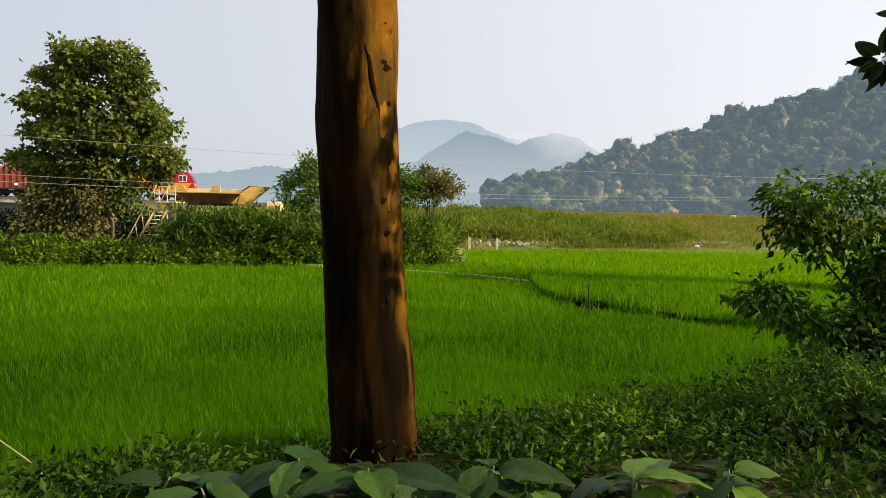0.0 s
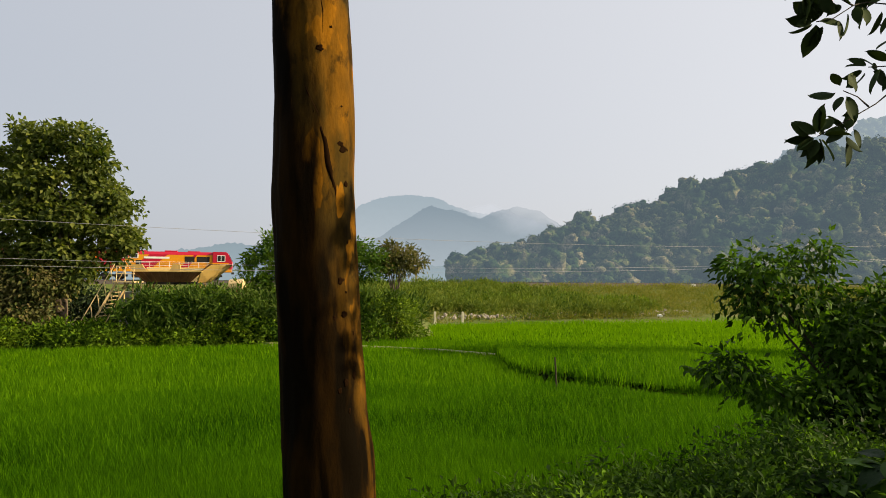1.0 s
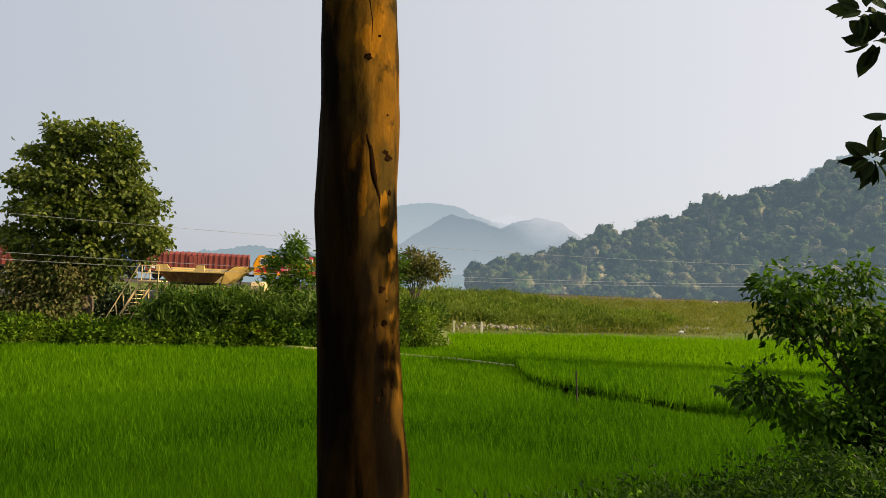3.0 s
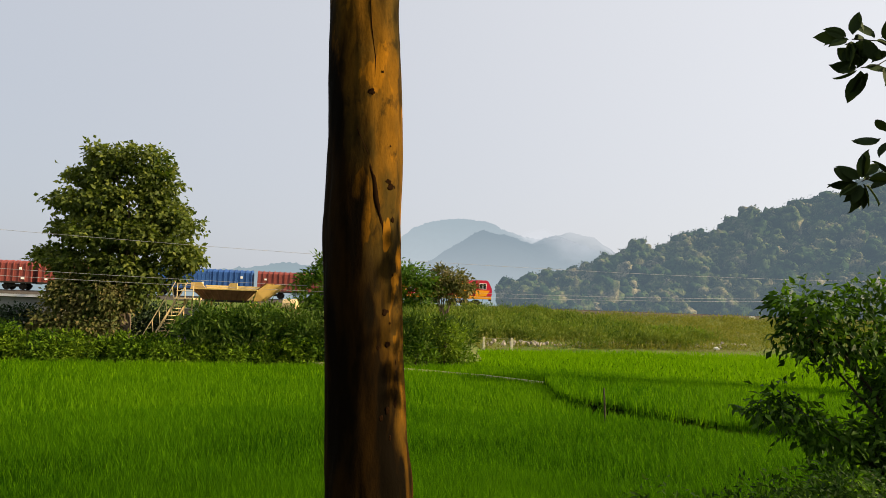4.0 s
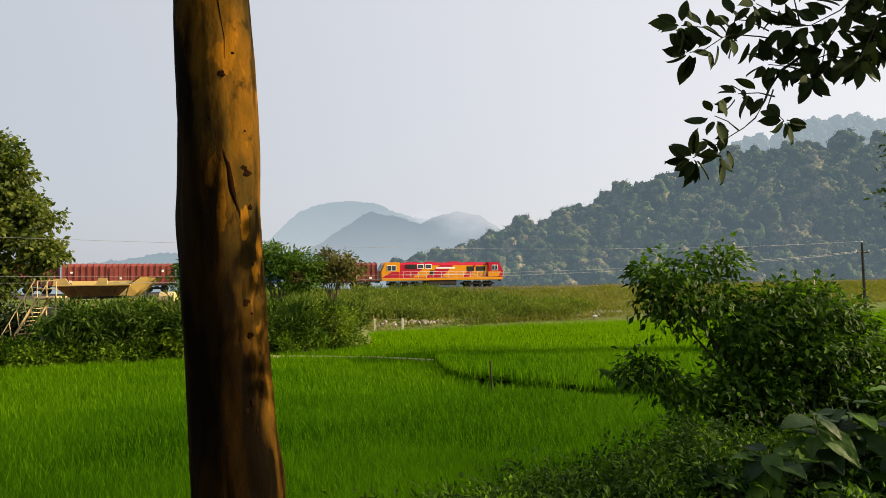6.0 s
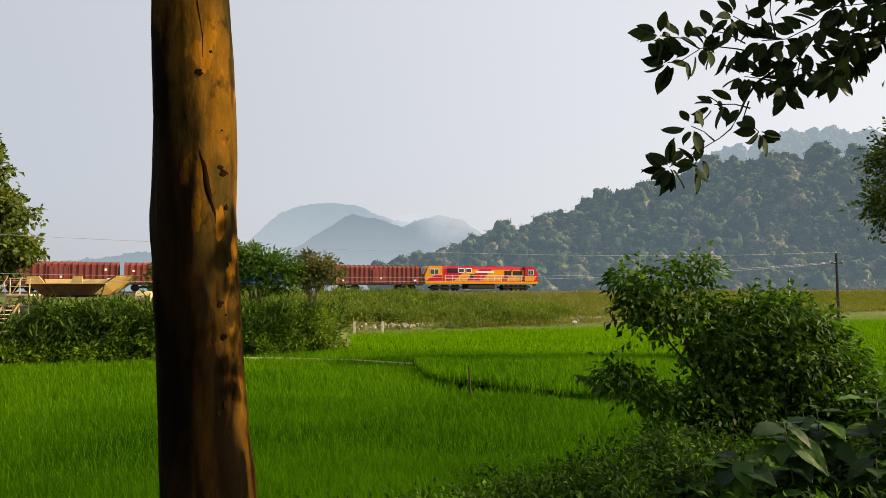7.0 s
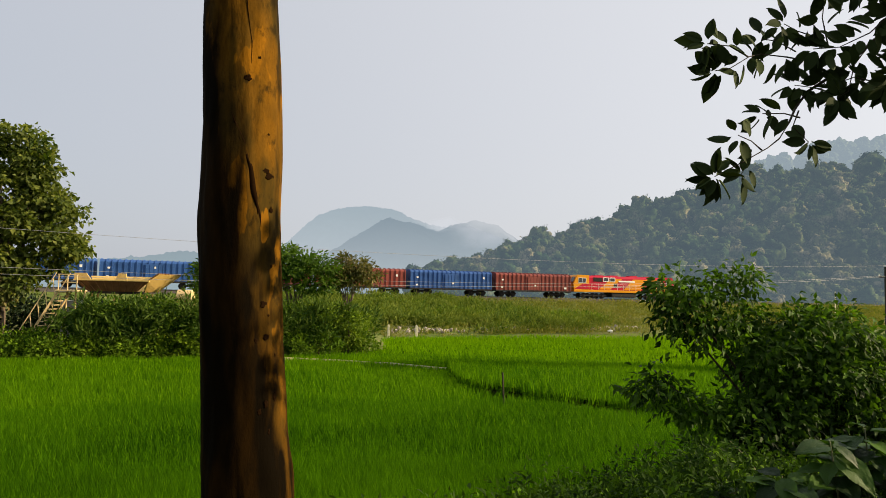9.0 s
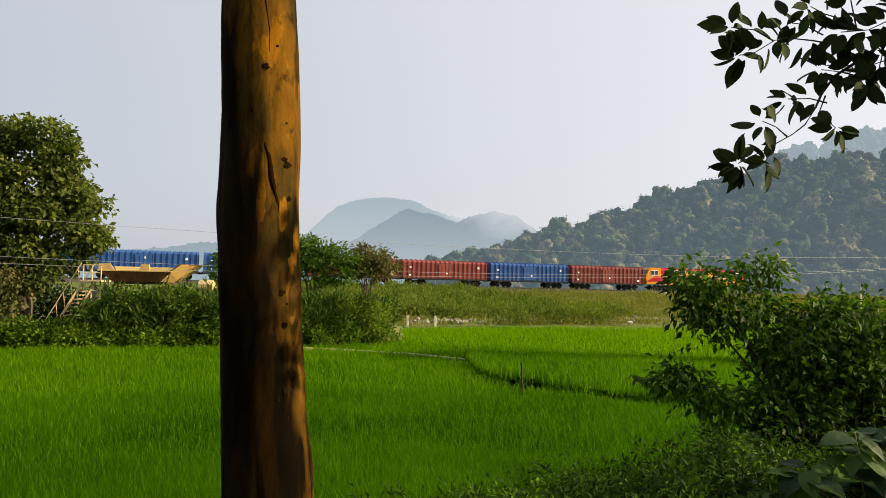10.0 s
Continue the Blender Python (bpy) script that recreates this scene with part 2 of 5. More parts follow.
M_PADDY = paddy_material()
M_MUD = plain("trodden_bund", (0.26, 0.25, 0.10), 0.6, 0, 1.5)


def bark_material():
    m, nt, b = material("eucalyptus_bark", 0.85, specular=0.03)
    patch, streak, fine = tex(nt, 2.6, 5, 0.6, (1, 1, 0.4)), tex(nt, 8, 4, 0.55, (1, 1, 0.22)), tex(nt, 70, 4, 0.6, (1, 1, 0.5))
    blotch, flake = tex(nt, 8.0, 6, 0.68, (1, 1, 0.6)), tex(nt, 4.2, 3, 0.5, (1.3, 1.3, 0.45))
    smooth = ramp(nt, patch, [(0.34, (0.014, 0.010, 0.003)), (0.44, (0.055, 0.034, 0.006)), (0.55, (0.125, 0.060, 0.006)), (0.70, (0.21, 0.092, 0.006))])
    # thin bark that has just peeled is bright, old bark is olive
    smooth = mixc(nt, ramp(nt, flake, [(0.56, (0, 0, 0)), (0.575, (0.7,) * 3)]), smooth, (0.27, 0.115, 0.006))
    smooth = mixc(nt, ramp(nt, blotch, [(0.36, (0.8,) * 3), (0.47, (0, 0, 0))]), smooth, (0.018, 0.013, 0.004))
    smooth = mixc(nt, ramp(nt, streak, [(0.34, (0.6,) * 3), (0.48, (0, 0, 0))]), smooth, (0.014, 0.008, 0.001))
    smooth = mixc(nt, ramp(nt, fine, [(0.52, (0, 0, 0)), (0.75, (0.3,) * 3)]), smooth, (0.030, 0.017, 0.001))
    # rough dark bark round the foot, ragged on top; left side's shade painted in
    tc, sep = nt.nodes.new("ShaderNodeTexCoord"), nt.nodes.new("ShaderNodeSeparateXYZ")
    nt.links.new(tc.outputs["Object"], sep.inputs[0])
    edge = nt.nodes.new("ShaderNodeMath")
    edge.operation = "MULTIPLY_ADD"
    nt.links.new(streak, edge.inputs[0])
    edge.inputs[1].default_value = 2.0
    nt.links.new(sep.outputs[2], edge.inputs[2])
    # x term lifts the dark higher on the flank away from the sun
    side = nt.nodes.new("ShaderNodeMath")
    side.operation = "MULTIPLY_ADD"
    nt.links.new(sep.outputs[0], side.inputs[0])
    side.inputs[1].default_value = 5.0
    nt.links.new(edge.outputs[0], side.inputs[2])
    foot_shade = nt.nodes.new("ShaderNodeMapRange")
    foot_shade.inputs[1].default_value, foot_shade.inputs[2].default_value, foot_shade.inputs[3].default_value, foot_shade.inputs[4].default_value = 0.6, 1.5, 1.0, 0.0
    nt.links.new(side.outputs[0], foot_shade.inputs[0])
    foot = ramp(nt, streak, [(0.40, (0.004, 0.0025, 0.0007)), (0.70, (0.020, 0.0095, 0.0012))])
    nt.links.new(mixc(nt, foot_shade.outputs[0], smooth, foot), b.inputs["Base Color"])
    mixh = nt.nodes.new("ShaderNodeMath")
    mixh.operation = "MULTIPLY_ADD"
    nt.links.new(fine, mixh.inputs[0])
    mixh.inputs[1].default_value = 0.4
    nt.links.new(streak, mixh.inputs[2])
    bump(nt, b, mixh.outputs[0], 0.45, 0.015)
    return m


M_BARK = bark_material()
M_TRUNK = plain("grey_bark", (0.13, 0.10, 0.07), 0.85, 0, 4)
M_TWIG = plain("dark_twig", (0.05, 0.04, 0.025), 0.8, 0, 8)
M_STEM = plain("pale_stem", (0.22, 0.22, 0.12), 0.7, 0, 8)
M_YELLOW = plain("dusty_yellow_paint", (0.74, 0.50, 0.16), 0.6, 0, 1.2, 0.3, 0.6)
# yellow hopper steel in shade, put into the colour as brown; also outlines stiffeners
M_SHADE_BROWN = plain("shade_brown_plate", (0.15, 0.070, 0.022), 0.85, 0.0, 1.5, 0.5, 0.5)
M_GREY = plain("grey_render", (0.28, 0.28, 0.27), 0.9, 0, 1.0)
M_ROOF = plain("pale_roof_sheet", (0.72, 0.72, 0.70), 0.5, 0, 1.0, 0.2)
M_CONC = plain("weathered_concrete", (0.80, 0.72, 0.52), 0.85, 0, 3.0)
M_DARKC = plain("dark_pole", (0.05, 0.042, 0.036), 0.85, 0, 3.0)
M_STONE = plain("pale_stone", (0.33, 0.29, 0.24), 0.85, 0, 2.0, 0.4)
M_BALLAST = plain("grey_ballast", (0.085, 0.075, 0.065), 0.95, 0, 3.0, 0.5)
M_STEEL = plain("rail_steel", (0.13, 0.10, 0.085), 0.7, 0.3, 3.0)
M_WHITE = plain("white_paint", (0.78, 0.77, 0.73), 0.6, 0, 2.0, 0.15, 0.7)
M_BLACK = plain("underframe_grime", (0.028, 0.025, 0.023), 0.75, 0, 2.0)
M_RED = plain("locomotive_red", (0.40, 0.012, 0.035), 0.35, 0, 0.8, 0.12, 0.7)
M_ORANGE = plain("locomotive_orange", (0.66, 0.27, 0.008), 0.35, 0, 0.8, 0.12, 0.7)
M_WINE = plain("oxide_red_wagon", (0.22, 0.055, 0.045), 0.7, 0, 0.7, 0.4, 0.6)
M_WINE2 = plain("brighter_red_wagon", (0.26, 0.062, 0.048), 0.7, 0, 0.7, 0.4, 0.6)
M_BLUE = plain("blue_wagon", (0.035, 0.10, 0.30), 0.65, 0, 0.7, 0.4, 0.55)
M_WIRE = plain("aluminium_wire", (0.34, 0.34, 0.34), 0.5, 0.2, 1.0)


def glass_material():
    m, nt, b = material("cab_glass", 0.08, 0.0, 0.8)
    b.inputs["Base Color"].default_value = (0.02, 0.022, 0.025, 1)
    return m


M_GLASS = glass_material()


# ---- mesh helpers ----
def link(name, bm_or_mesh, mat, parent=None, label="", smooth=False):
    if isinstance(bm_or_mesh, bmesh.types.BMesh):
        me = bpy.data.meshes.new(name)
        bm_or_mesh.to_mesh(me)
        bm_or_mesh.free()
    else:
        me = bm_or_mesh
    if mat and not me.materials:
        me.materials.append(mat)
    if smooth:
        me.polygons.foreach_set("use_smooth", [True] * len(me.polygons))
    ob = new(name, me)
    if parent:
        ob.parent = parent
    if label:
        ob["label"] = label
    return ob


def part(name, bm, mat, parent, label="", smooth=False):
    return link(name, bm, mat, parent, label, smooth)


def thing(name, label, category, group="", kind="", at=None):
    ob = new(name)
    if at is not None:
        ob.matrix_world = at
    return tagged(ob, label, category, group, kind)


def mesh_from(name, verts, faces, mat=None):
    me = bpy.data.meshes.new(name)
    verts, faces = np.asarray(verts, np.float32), np.asarray(faces, np.int32)
    me.vertices.add(len(verts))
    me.vertices.foreach_set("co", verts.ravel())
    k = faces.shape[1]
    me.loops.add(faces.size)
    me.loops.foreach_set("vertex_index", faces.ravel())
    me.polygons.add(len(faces))
    me.polygons.foreach_set("loop_start", np.arange(0, faces.size, k, dtype=np.int32))
    me.polygons.foreach_set("loop_total", np.full(len(faces), k, dtype=np.int32))
    me.update(calc_edges=True)
    if mat:
        me.materials.append(mat)
    return me


def box(x0, y0, z0, x1, y1, z1, bevel=0.0, bm=None):
    own = bm is None
    bm = bm or bmesh.new()
    r = bmesh.ops.create_cube(bm, size=1.0)
    for v in r["verts"]:
        v.co = Vector(((x0 + x1) / 2 + v.co.x * (x1 - x0), (y0 + y1) / 2 + v.co.y * (y1 - y0), (z0 + z1) / 2 + v.co.z * (z1 - z0)))
    if bevel:
        es = list({e for v in r["verts"] for e in v.link_edges})
        bmesh.ops.bevel(bm, geom=es, offset=bevel, segments=2, profile=0.6, affect="EDGES")
    return bm


def tube(points, radii, sides=8, bm=None, wobble=0.0, seed=0):
    bm = bm or bmesh.new()
    pts = [Vector(p) for p in points]
    if not hasattr(radii, "__len__"):
        radii = [radii] * len(pts)
    rings = []
    for i, p in enumerate(pts):
        d = (pts[min(i + 1, len(pts) - 1)] - pts[max(i - 1, 0)]).normalized()
        a = d.cross(Vector((0.3, 0.9, 0.1)) if abs(d.z) > 0.7 else Vector((0, 0, 1))).normalized()
        b = d.cross(a)
        ring = []
        for k in range(sides):
            th = 2 * math.pi * k / sides
            r = radii[i] * (1 + wobble * noise.noise((p + a * math.cos(th) + b * math.sin(th)) * 3.1 + Vector((seed, 0, 0))))
            ring.append(bm.verts.new(p + (a * math.cos(th) + b * math.sin(th)) * r))
        rings.append(ring)
    for r0, r1 in zip(rings, rings[1:]):
        for k in range(sides):
            bm.faces.new((r0[k], r0[(k + 1) % sides], r1[(k + 1) % sides], r1[k]))
    for ring in (rings[0], rings[-1]):
        try:
            bm.faces.new(ring)
        except ValueError:
            pass
    return bm


def prism(outline, depth, axis="y", bm=None, at=0.0):
    """A closed outline (x, z) pushed along y, or (y, z) along x."""
    bm = bm or bmesh.new()
    def place(u, v, w):
        return (u, w, v) if axis == "y" else (w, u, v)
    a = [bm.verts.new(place(u, v, at)) for u, v in outline]
    b = [bm.verts.new(place(u, v, at + depth)) for u, v in outline]
    bm.faces.new(a), bm.faces.new(list(reversed(b)))
    for i in range(len(a)):
        j = (i + 1) % len(a)
        bm.faces.new((a[j], a[i], b[i], b[j]))
    bmesh.ops.recalc_face_normals(bm, faces=bm.faces)
    return bm


RNG = np.random.default_rng(7)


def unit(v):
    return v / np.maximum(np.linalg.norm(v, axis=-1, keepdims=True), 1e-6)


def leaf_mesh(name, base, along, normal, length, width, mat, fold=0.25):
    """Many folded leaves: base points, directions, facing and sizes, all arrays."""
    n = len(base)
    along = unit(along)
    side = unit(np.cross(along, normal))
    up = unit(np.cross(side, along))
    L, W = np.asarray(length).reshape(-1, 1) * np.ones((n, 1)), np.asarray(width).reshape(-1, 1) * np.ones((n, 1))
    mid = base + along * L * 0.45
    v = np.stack([base, mid + side * W * 0.5 + up * W * fold, mid - side * W * 0.5 + up * W * fold,
                  base + along * L - up * L * 0.12, mid], 1).reshape(-1, 3)
    o = (np.arange(n) * 5)[:, None]
    f = np.concatenate([o + [0, 4, 1], o + [4, 3, 1], o + [0, 2, 4], o + [4, 2, 3]], 1).reshape(-1, 3)
    return mesh_from(name, v, f, mat)


def crown_points(lumps, seed, spread=0.35):
    """Leaf places for lumps (x, y, z, rx, ry, rz, clusters, leaves in each): clusters sit near the lump's skin."""
    rng = np.random.default_rng(seed)
    pts, outs, skins = [], [], []
    for x, y, z, rx, ry, rz, k, m in lumps:
        d = unit(rng.normal(size=(k, 3)))
        rad = rng.uniform(0.5, 1.05, (k, 1)) ** 0.6
        c = np.array([x, y, z]) + d * rad * [rx, ry, rz]
        size = spread * (0.6 + 0.8 * rng.random((k, 1)))
        p = c[:, None, :] + rng.normal(size=(k, m, 3)) * size[:, None, :] * [1, 1, 0.75]
        pts.append(p.reshape(-1, 3))
        o = unit(p - c[:, None, :]) * 0.7 + d[:, None, :] * 0.5
        outs.append(o.reshape(-1, 3))
        skins.append(np.repeat(d, m, 0))
    return np.concatenate(pts), np.concatenate(outs), np.concatenate(skins), rng


def foliage_mesh(name, lumps, seed, length, aspect, mat, spread=0.35, droop=0.35, vary=0.35, form=0.9):
    p, o, skin, rng = crown_points(lumps, seed, spread)
    n = len(p)
    along = unit(o + rng.normal(size=(n, 3)) * 0.55 - np.array([0, 0, droop]))
    normal = unit(np.array([0, 0, 0.6]) + rng.normal(size=(n, 3)) * 0.5 + skin * form)
    L = length * (1 - vary + 2 * vary * rng.random(n))
    return leaf_mesh(name, p, along, normal, L, L * aspect, mat)


# ---- the lie of the land ----
def smooth_step(a, b, v):
    t = np.clip((v - a) / (b - a), 0, 1)
    return t * t * (3 - 2 * t)


TRACK_AT, TRACK_TURN = Vector((-1.813, 101.495, 0)), radians(12.135)
TRACK_WAY = Vector((math.cos(TRACK_TURN), math.sin(TRACK_TURN), 0))
RAIL_Z = 4.37


def off_track(x, y):
    """Metres from the track's centre line, towards the field."""
    return (x - TRACK_AT.x) * TRACK_WAY.y - (y - TRACK_AT.y) * TRACK_WAY.x


def bank_edge(x):
    """Where the roadside bank meets the paddy."""
    return 10.7 + 0.62 * x - 0.012 * np.maximum(x, 0) ** 2


def field_end(x):
    """Where the paddy ends: at the hedge, then at the rough grass below the line."""
    return np.where(x < -2.4, 40.8 + (x + 2.4) * 0.25, np.where(x < 1.7, 40.9 + (x + 2.4) * 1.4, 59.4 + (x - 2.0) * 0.365))


def ground_z(x, y):
    x, y = np.asarray(x, float), np.asarray(y, float)
    brow = np.clip(4.3 + 0.35 * x, 2.4, 6.0)
    fall = np.clip((bank_edge(x) - y) / np.maximum(bank_edge(x) - brow, 1.5), 0, 1)
    bank = 2.75 * (0.85 * fall + 0.15 * fall * fall * (3 - 2 * fall))
    n = off_track(x, y)
    emb = np.interp(n, [-12, -4.2, 4.2, 24, 40, 46], [1.0, 3.75, 3.75, 1.25, 0.62, 0.0])
    hedge = 0.9 * smooth_step(0.0, 4.0, y - field_end(x)) * (x < 4)
    return np.maximum(np.maximum(bank, emb), hedge)


def noise_field(x, y, scale, seed=0.0):
    return np.array([noise.noise(Vector((a * scale, b * scale, seed))) for a, b in zip(np.ravel(x), np.ravel(y))]).reshape(np.shape(x))


def build_ground():
    near_x, near_y = np.arange(-60, 141, 1.25), np.arange(-12, 141, 1.0)
    far = np.array([10, 30, 80, 200, 450, 900, 1800, 3200], float)
    xs = np.concatenate([near_x[0] - far[::-1], near_x, near_x[-1] + far])
    ys = np.concatenate([near_y[0] - far[::-1], near_y, near_y[-1] + far])
    X, Y = np.meshgrid(xs, ys, indexing="ij")
    Z = ground_z(X, Y) + 0.10 * noise_field(X, Y, 0.35) * (ground_z(X, Y) > 0.3)
    v = np.stack([X, Y, Z], -1).reshape(-1, 3)
    i, j = np.meshgrid(np.arange(len(xs) - 1), np.arange(len(ys) - 1), indexing="ij")
    a = (i * len(ys) + j).ravel()
    f = np.stack([a, a + len(ys), a + len(ys) + 1, a + 1], 1)
    ob = link("ground", mesh_from("ground", v, f, M_GROUND), None, smooth=True)
    tagged(ob, "rough green and straw-coloured grass over bare earth", "ground", kind="structure")


build_ground()

# bunds between the plots, as runs of points (x, y)
BUNDS = [
    [(-9.0, 40.0), (-1.4, 38.6), (1.5, 37.0), (6.3, 33.6), (13.0, 32.2), (17.5, 29.6), (30.0, 27.0)],
    [(4.5, 28.2), (5.0, 26.9), (6.75, 24.5), (8.9, 22.1), (13.0, 19.5), (22.0, 17.5)],
]


def bund_distance(x, y, run):
    best = np.full(np.shape(x), 1e9)
    for (ax, ay), (bx, by) in zip(run, run[1:]):
        dx, dy = bx - ax, by - ay
        t = np.clip(((x - ax) * dx + (y - ay) * dy) / (dx * dx + dy * dy), 0, 1)
        best = np.minimum(best, np.hypot(x - ax - t * dx, y - ay - t * dy))
    return best


def beyond_step(x, y):
    """Inside the middle plot, which stands a little higher."""
    edge = np.interp(x, [4.5, 5.0, 6.75, 8.9, 13, 22, 60], [28.2, 26.9, 24.5, 22.1, 19.5, 17.5, 14])
    back = np.interp(x, [-9, -1.4, 1.5, 6.3, 13, 17.5, 30, 60], [40, 38.6, 37, 33.6, 32.2, 29.6, 27, 22])
    return (y > edge) & (y < back) & (x > 4.5)


def in_paddy(x, y):
    return (y > bank_edge(x) + 0.2) & (y < field_end(x)) & (bund_distance(x, y, BUNDS[0]) > 0.27) & (bund_distance(x, y, BUNDS[1]) > 0.04)


def canopy_z(x, y):
    return 0.42 * beyond_step(x, y)


def build_paddy():
    xs, ys = np.concatenate([np.arange(-45, 40, 0.35), np.arange(40, 135, 1.0)]), np.concatenate([np.arange(0.5, 45, 0.35), np.arange(45, 112, 0.8)])
    X, Y = np.meshgrid(xs, ys, indexing="ij")
    Z = 0.34 + 0.10 * smooth_step(14, 30, np.hypot(X, Y)) + canopy_z(X, Y) + 0.07 * noise_field(X, Y, 1.3) + 0.05 * noise_field(X, Y, 0.25, 4.0)
    ok = in_paddy(X, Y)
    idx = -np.ones(X.shape, int)
    i, j = np.meshgrid(np.arange(len(xs) - 1), np.arange(len(ys) - 1), indexing="ij")
    keep = ok[:-1, :-1] & ok[1:, :-1] & ok[1:, 1:] & ok[:-1, 1:]
    a = (i * len(ys) + j)[keep]
    f = np.stack([a, a + len(ys), a + len(ys) + 1, a + 1], 1)
    used = np.unique(f)
    remap = np.zeros(X.size, int)
    remap[used] = np.arange(len(used))
    v = np.stack([X, Y, Z], -1).reshape(-1, 3)[used]
    tagged(link("paddy_field", mesh_from("paddy_field", v, remap[f], M_PADDY), None, smooth=True),
           "dense bright green young rice in a flooded plot", "rice field", kind="structure")
    for run in BUNDS[:1]:
        pts = [(x + 0.12 * math.sin(k * 2.1), y, 0.42) for k, (x, y) in enumerate(run)]
        tagged(link("bund", tube(pts, 0.24, 8, wobble=0.6), M_MUD, smooth=True), "low mud bund between two rice plots", "bund", kind="structure")


def blades(name, n, r0, r1, height, width, seed, mat=None):
    """Upright rice blades scattered over a ring of the field round the bank."""
    rng = np.random.default_rng(seed)
    r = np.sqrt(rng.uniform(r0 * r0, r1 * r1, n * 2))
    th = rng.uniform(radians(-42), radians(52), n * 2)
    x, y = r * np.sin(th), r * np.cos(th)
    ok = in_paddy(x, y)
    x, y = x[ok][:n], y[ok][:n]
    n = len(x)
    base = np.stack([x, y, 0.30 + canopy_z(x, y)], 1)
    h = height * rng.uniform(0.65, 1.2, (n, 1)) * (1 + 0.18 * noise_field(x, y, 0.5, 2.0)[:, None])
    lean = np.concatenate([rng.normal(size=(n, 2)) * 0.17, np.ones((n, 1))], 1)
    bend = np.concatenate([rng.normal(size=(n, 2)) * 0.30 + [[-0.10, 0.0]], np.full((n, 1), 0.9)], 1)
    az = rng.uniform(-0.9, 0.9, n)
    side = np.stack([np.cos(az), np.sin(az), np.zeros(n)], 1) * width * rng.uniform(0.6, 1.3, (n, 1)) / 2
    mid = base + lean * h * 0.6
    tip = mid + bend * h * 0.5
    v = np.stack([base - side, base + side, mid + side * 0.9, mid - side * 0.9, tip], 1).reshape(-1, 3)
    o = (np.arange(n) * 5)[:, None]
    f = np.concatenate([o + [0, 1, 2], o + [0, 2, 3], o + [3, 2, 4]], 1).reshape(-1, 3)
    tagged(link(name, mesh_from(name, v, f, mat or M_RICE), None), "slender upright green rice blades", "rice plants", kind="stuff")


build_paddy()
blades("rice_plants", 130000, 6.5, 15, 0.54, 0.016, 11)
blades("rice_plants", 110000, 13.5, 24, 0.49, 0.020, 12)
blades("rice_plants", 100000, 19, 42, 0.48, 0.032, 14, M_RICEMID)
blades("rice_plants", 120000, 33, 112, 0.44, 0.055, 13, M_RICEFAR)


# ---- railway ----
def track_pose(s, z=RAIL_Z):
    p = TRACK_AT + TRACK_WAY * s
    return pose(p.x, p.y, z, 0, 0, math.degrees(TRACK_TURN))


def build_track():
    bed = prism([(-3.4, -0.62), (-1.9, -0.16), (1.9, -0.16), (3.4, -0.62)], 500, axis="x", at=-250)
    ob = link("ballast_bed", bed, M_BALLAST)
    ob.matrix_world = track_pose(0)
    tagged(ob, "grey stone ballast under the railway line", "track bed", kind="structure")
    for y in (-0.838, 0.838):
        rail = prism([(y - 0.07, -0.16), (y - 0.035, -0.13), (y - 0.01, -0.04), (y - 0.035, 0), (y + 0.035, 0), (y + 0.01, -0.04), (y + 0.035, -0.13), (y + 0.07, -0.16)], 500, axis="x", at=-250)
        ob = link("rail", rail, M_STEEL)
        ob.matrix_world = track_pose(0)
        tagged(ob, "steel rail on stone ballast", "rail", kind="structure")


build_track()

TRAIN_START, TRAIN_SPEED, LOCO, PITCH = -34.3, 10.3, 21.2, 14.45
ROLLING = []   # (thing, metres behind the nose)
WHEELSETS = []


def wheel_data():
    bm = bmesh.new()
    for y in (-0.84, 0.84):
        m = Matrix.Translation((0, y, 0)) @ Matrix.Rotation(math.pi / 2, 4, "X")
        bmesh.ops.create_cone(bm, cap_ends=True, segments=20, radius1=0.5, radius2=0.5, depth=0.12, matrix=m)
        for k in range(4):
            a = k * math.pi / 2
            box(0.30 * math.cos(a) - 0.07, y * 1.08 - 0.03, 0.30 * math.sin(a) - 0.07, 0.30 * math.cos(a) + 0.07, y * 1.08 + 0.03, 0.30 * math.sin(a) + 0.07, bm=bm)
    bmesh.ops.create_cone(bm, cap_ends=True, segments=10, radius1=0.09, radius2=0.09, depth=1.6, matrix=Matrix.Rotation(math.pi / 2, 4, "X"))
    me = bpy.data.meshes.new("wheelset")
    bm.to_mesh(me)
    bm.free()
    me.materials.append(M_BLACK)
    return me


WHEEL_MESH = wheel_data()


def bogie(parent, x, axles, half):
    bm = box(x - half, -1.12, 0.42, x + half, -0.98, 0.72, 0.03)
    box(x - half, 0.98, 0.42, x + half, 1.12, 0.72, 0.03, bm)
    box(x - 0.25, -1.0, 0.45, x + 0.25, 1.0, 0.85, bm=bm)
    for a in axles:
        for s in (-1, 1):
            box(x + a - 0.16, s * 1.14 - 0.05, 0.32, x + a + 0.16, s * 1.14 + 0.05, 0.66, 0.02, bm)
    b = part("bogie", bm, M_BLACK, parent)
    for a in axles:
        w = new("wheelset", WHEEL_MESH)
        w.parent = b
        w.location = (x + a, 0, 0.5)
        WHEELSETS.append((w, x + a))


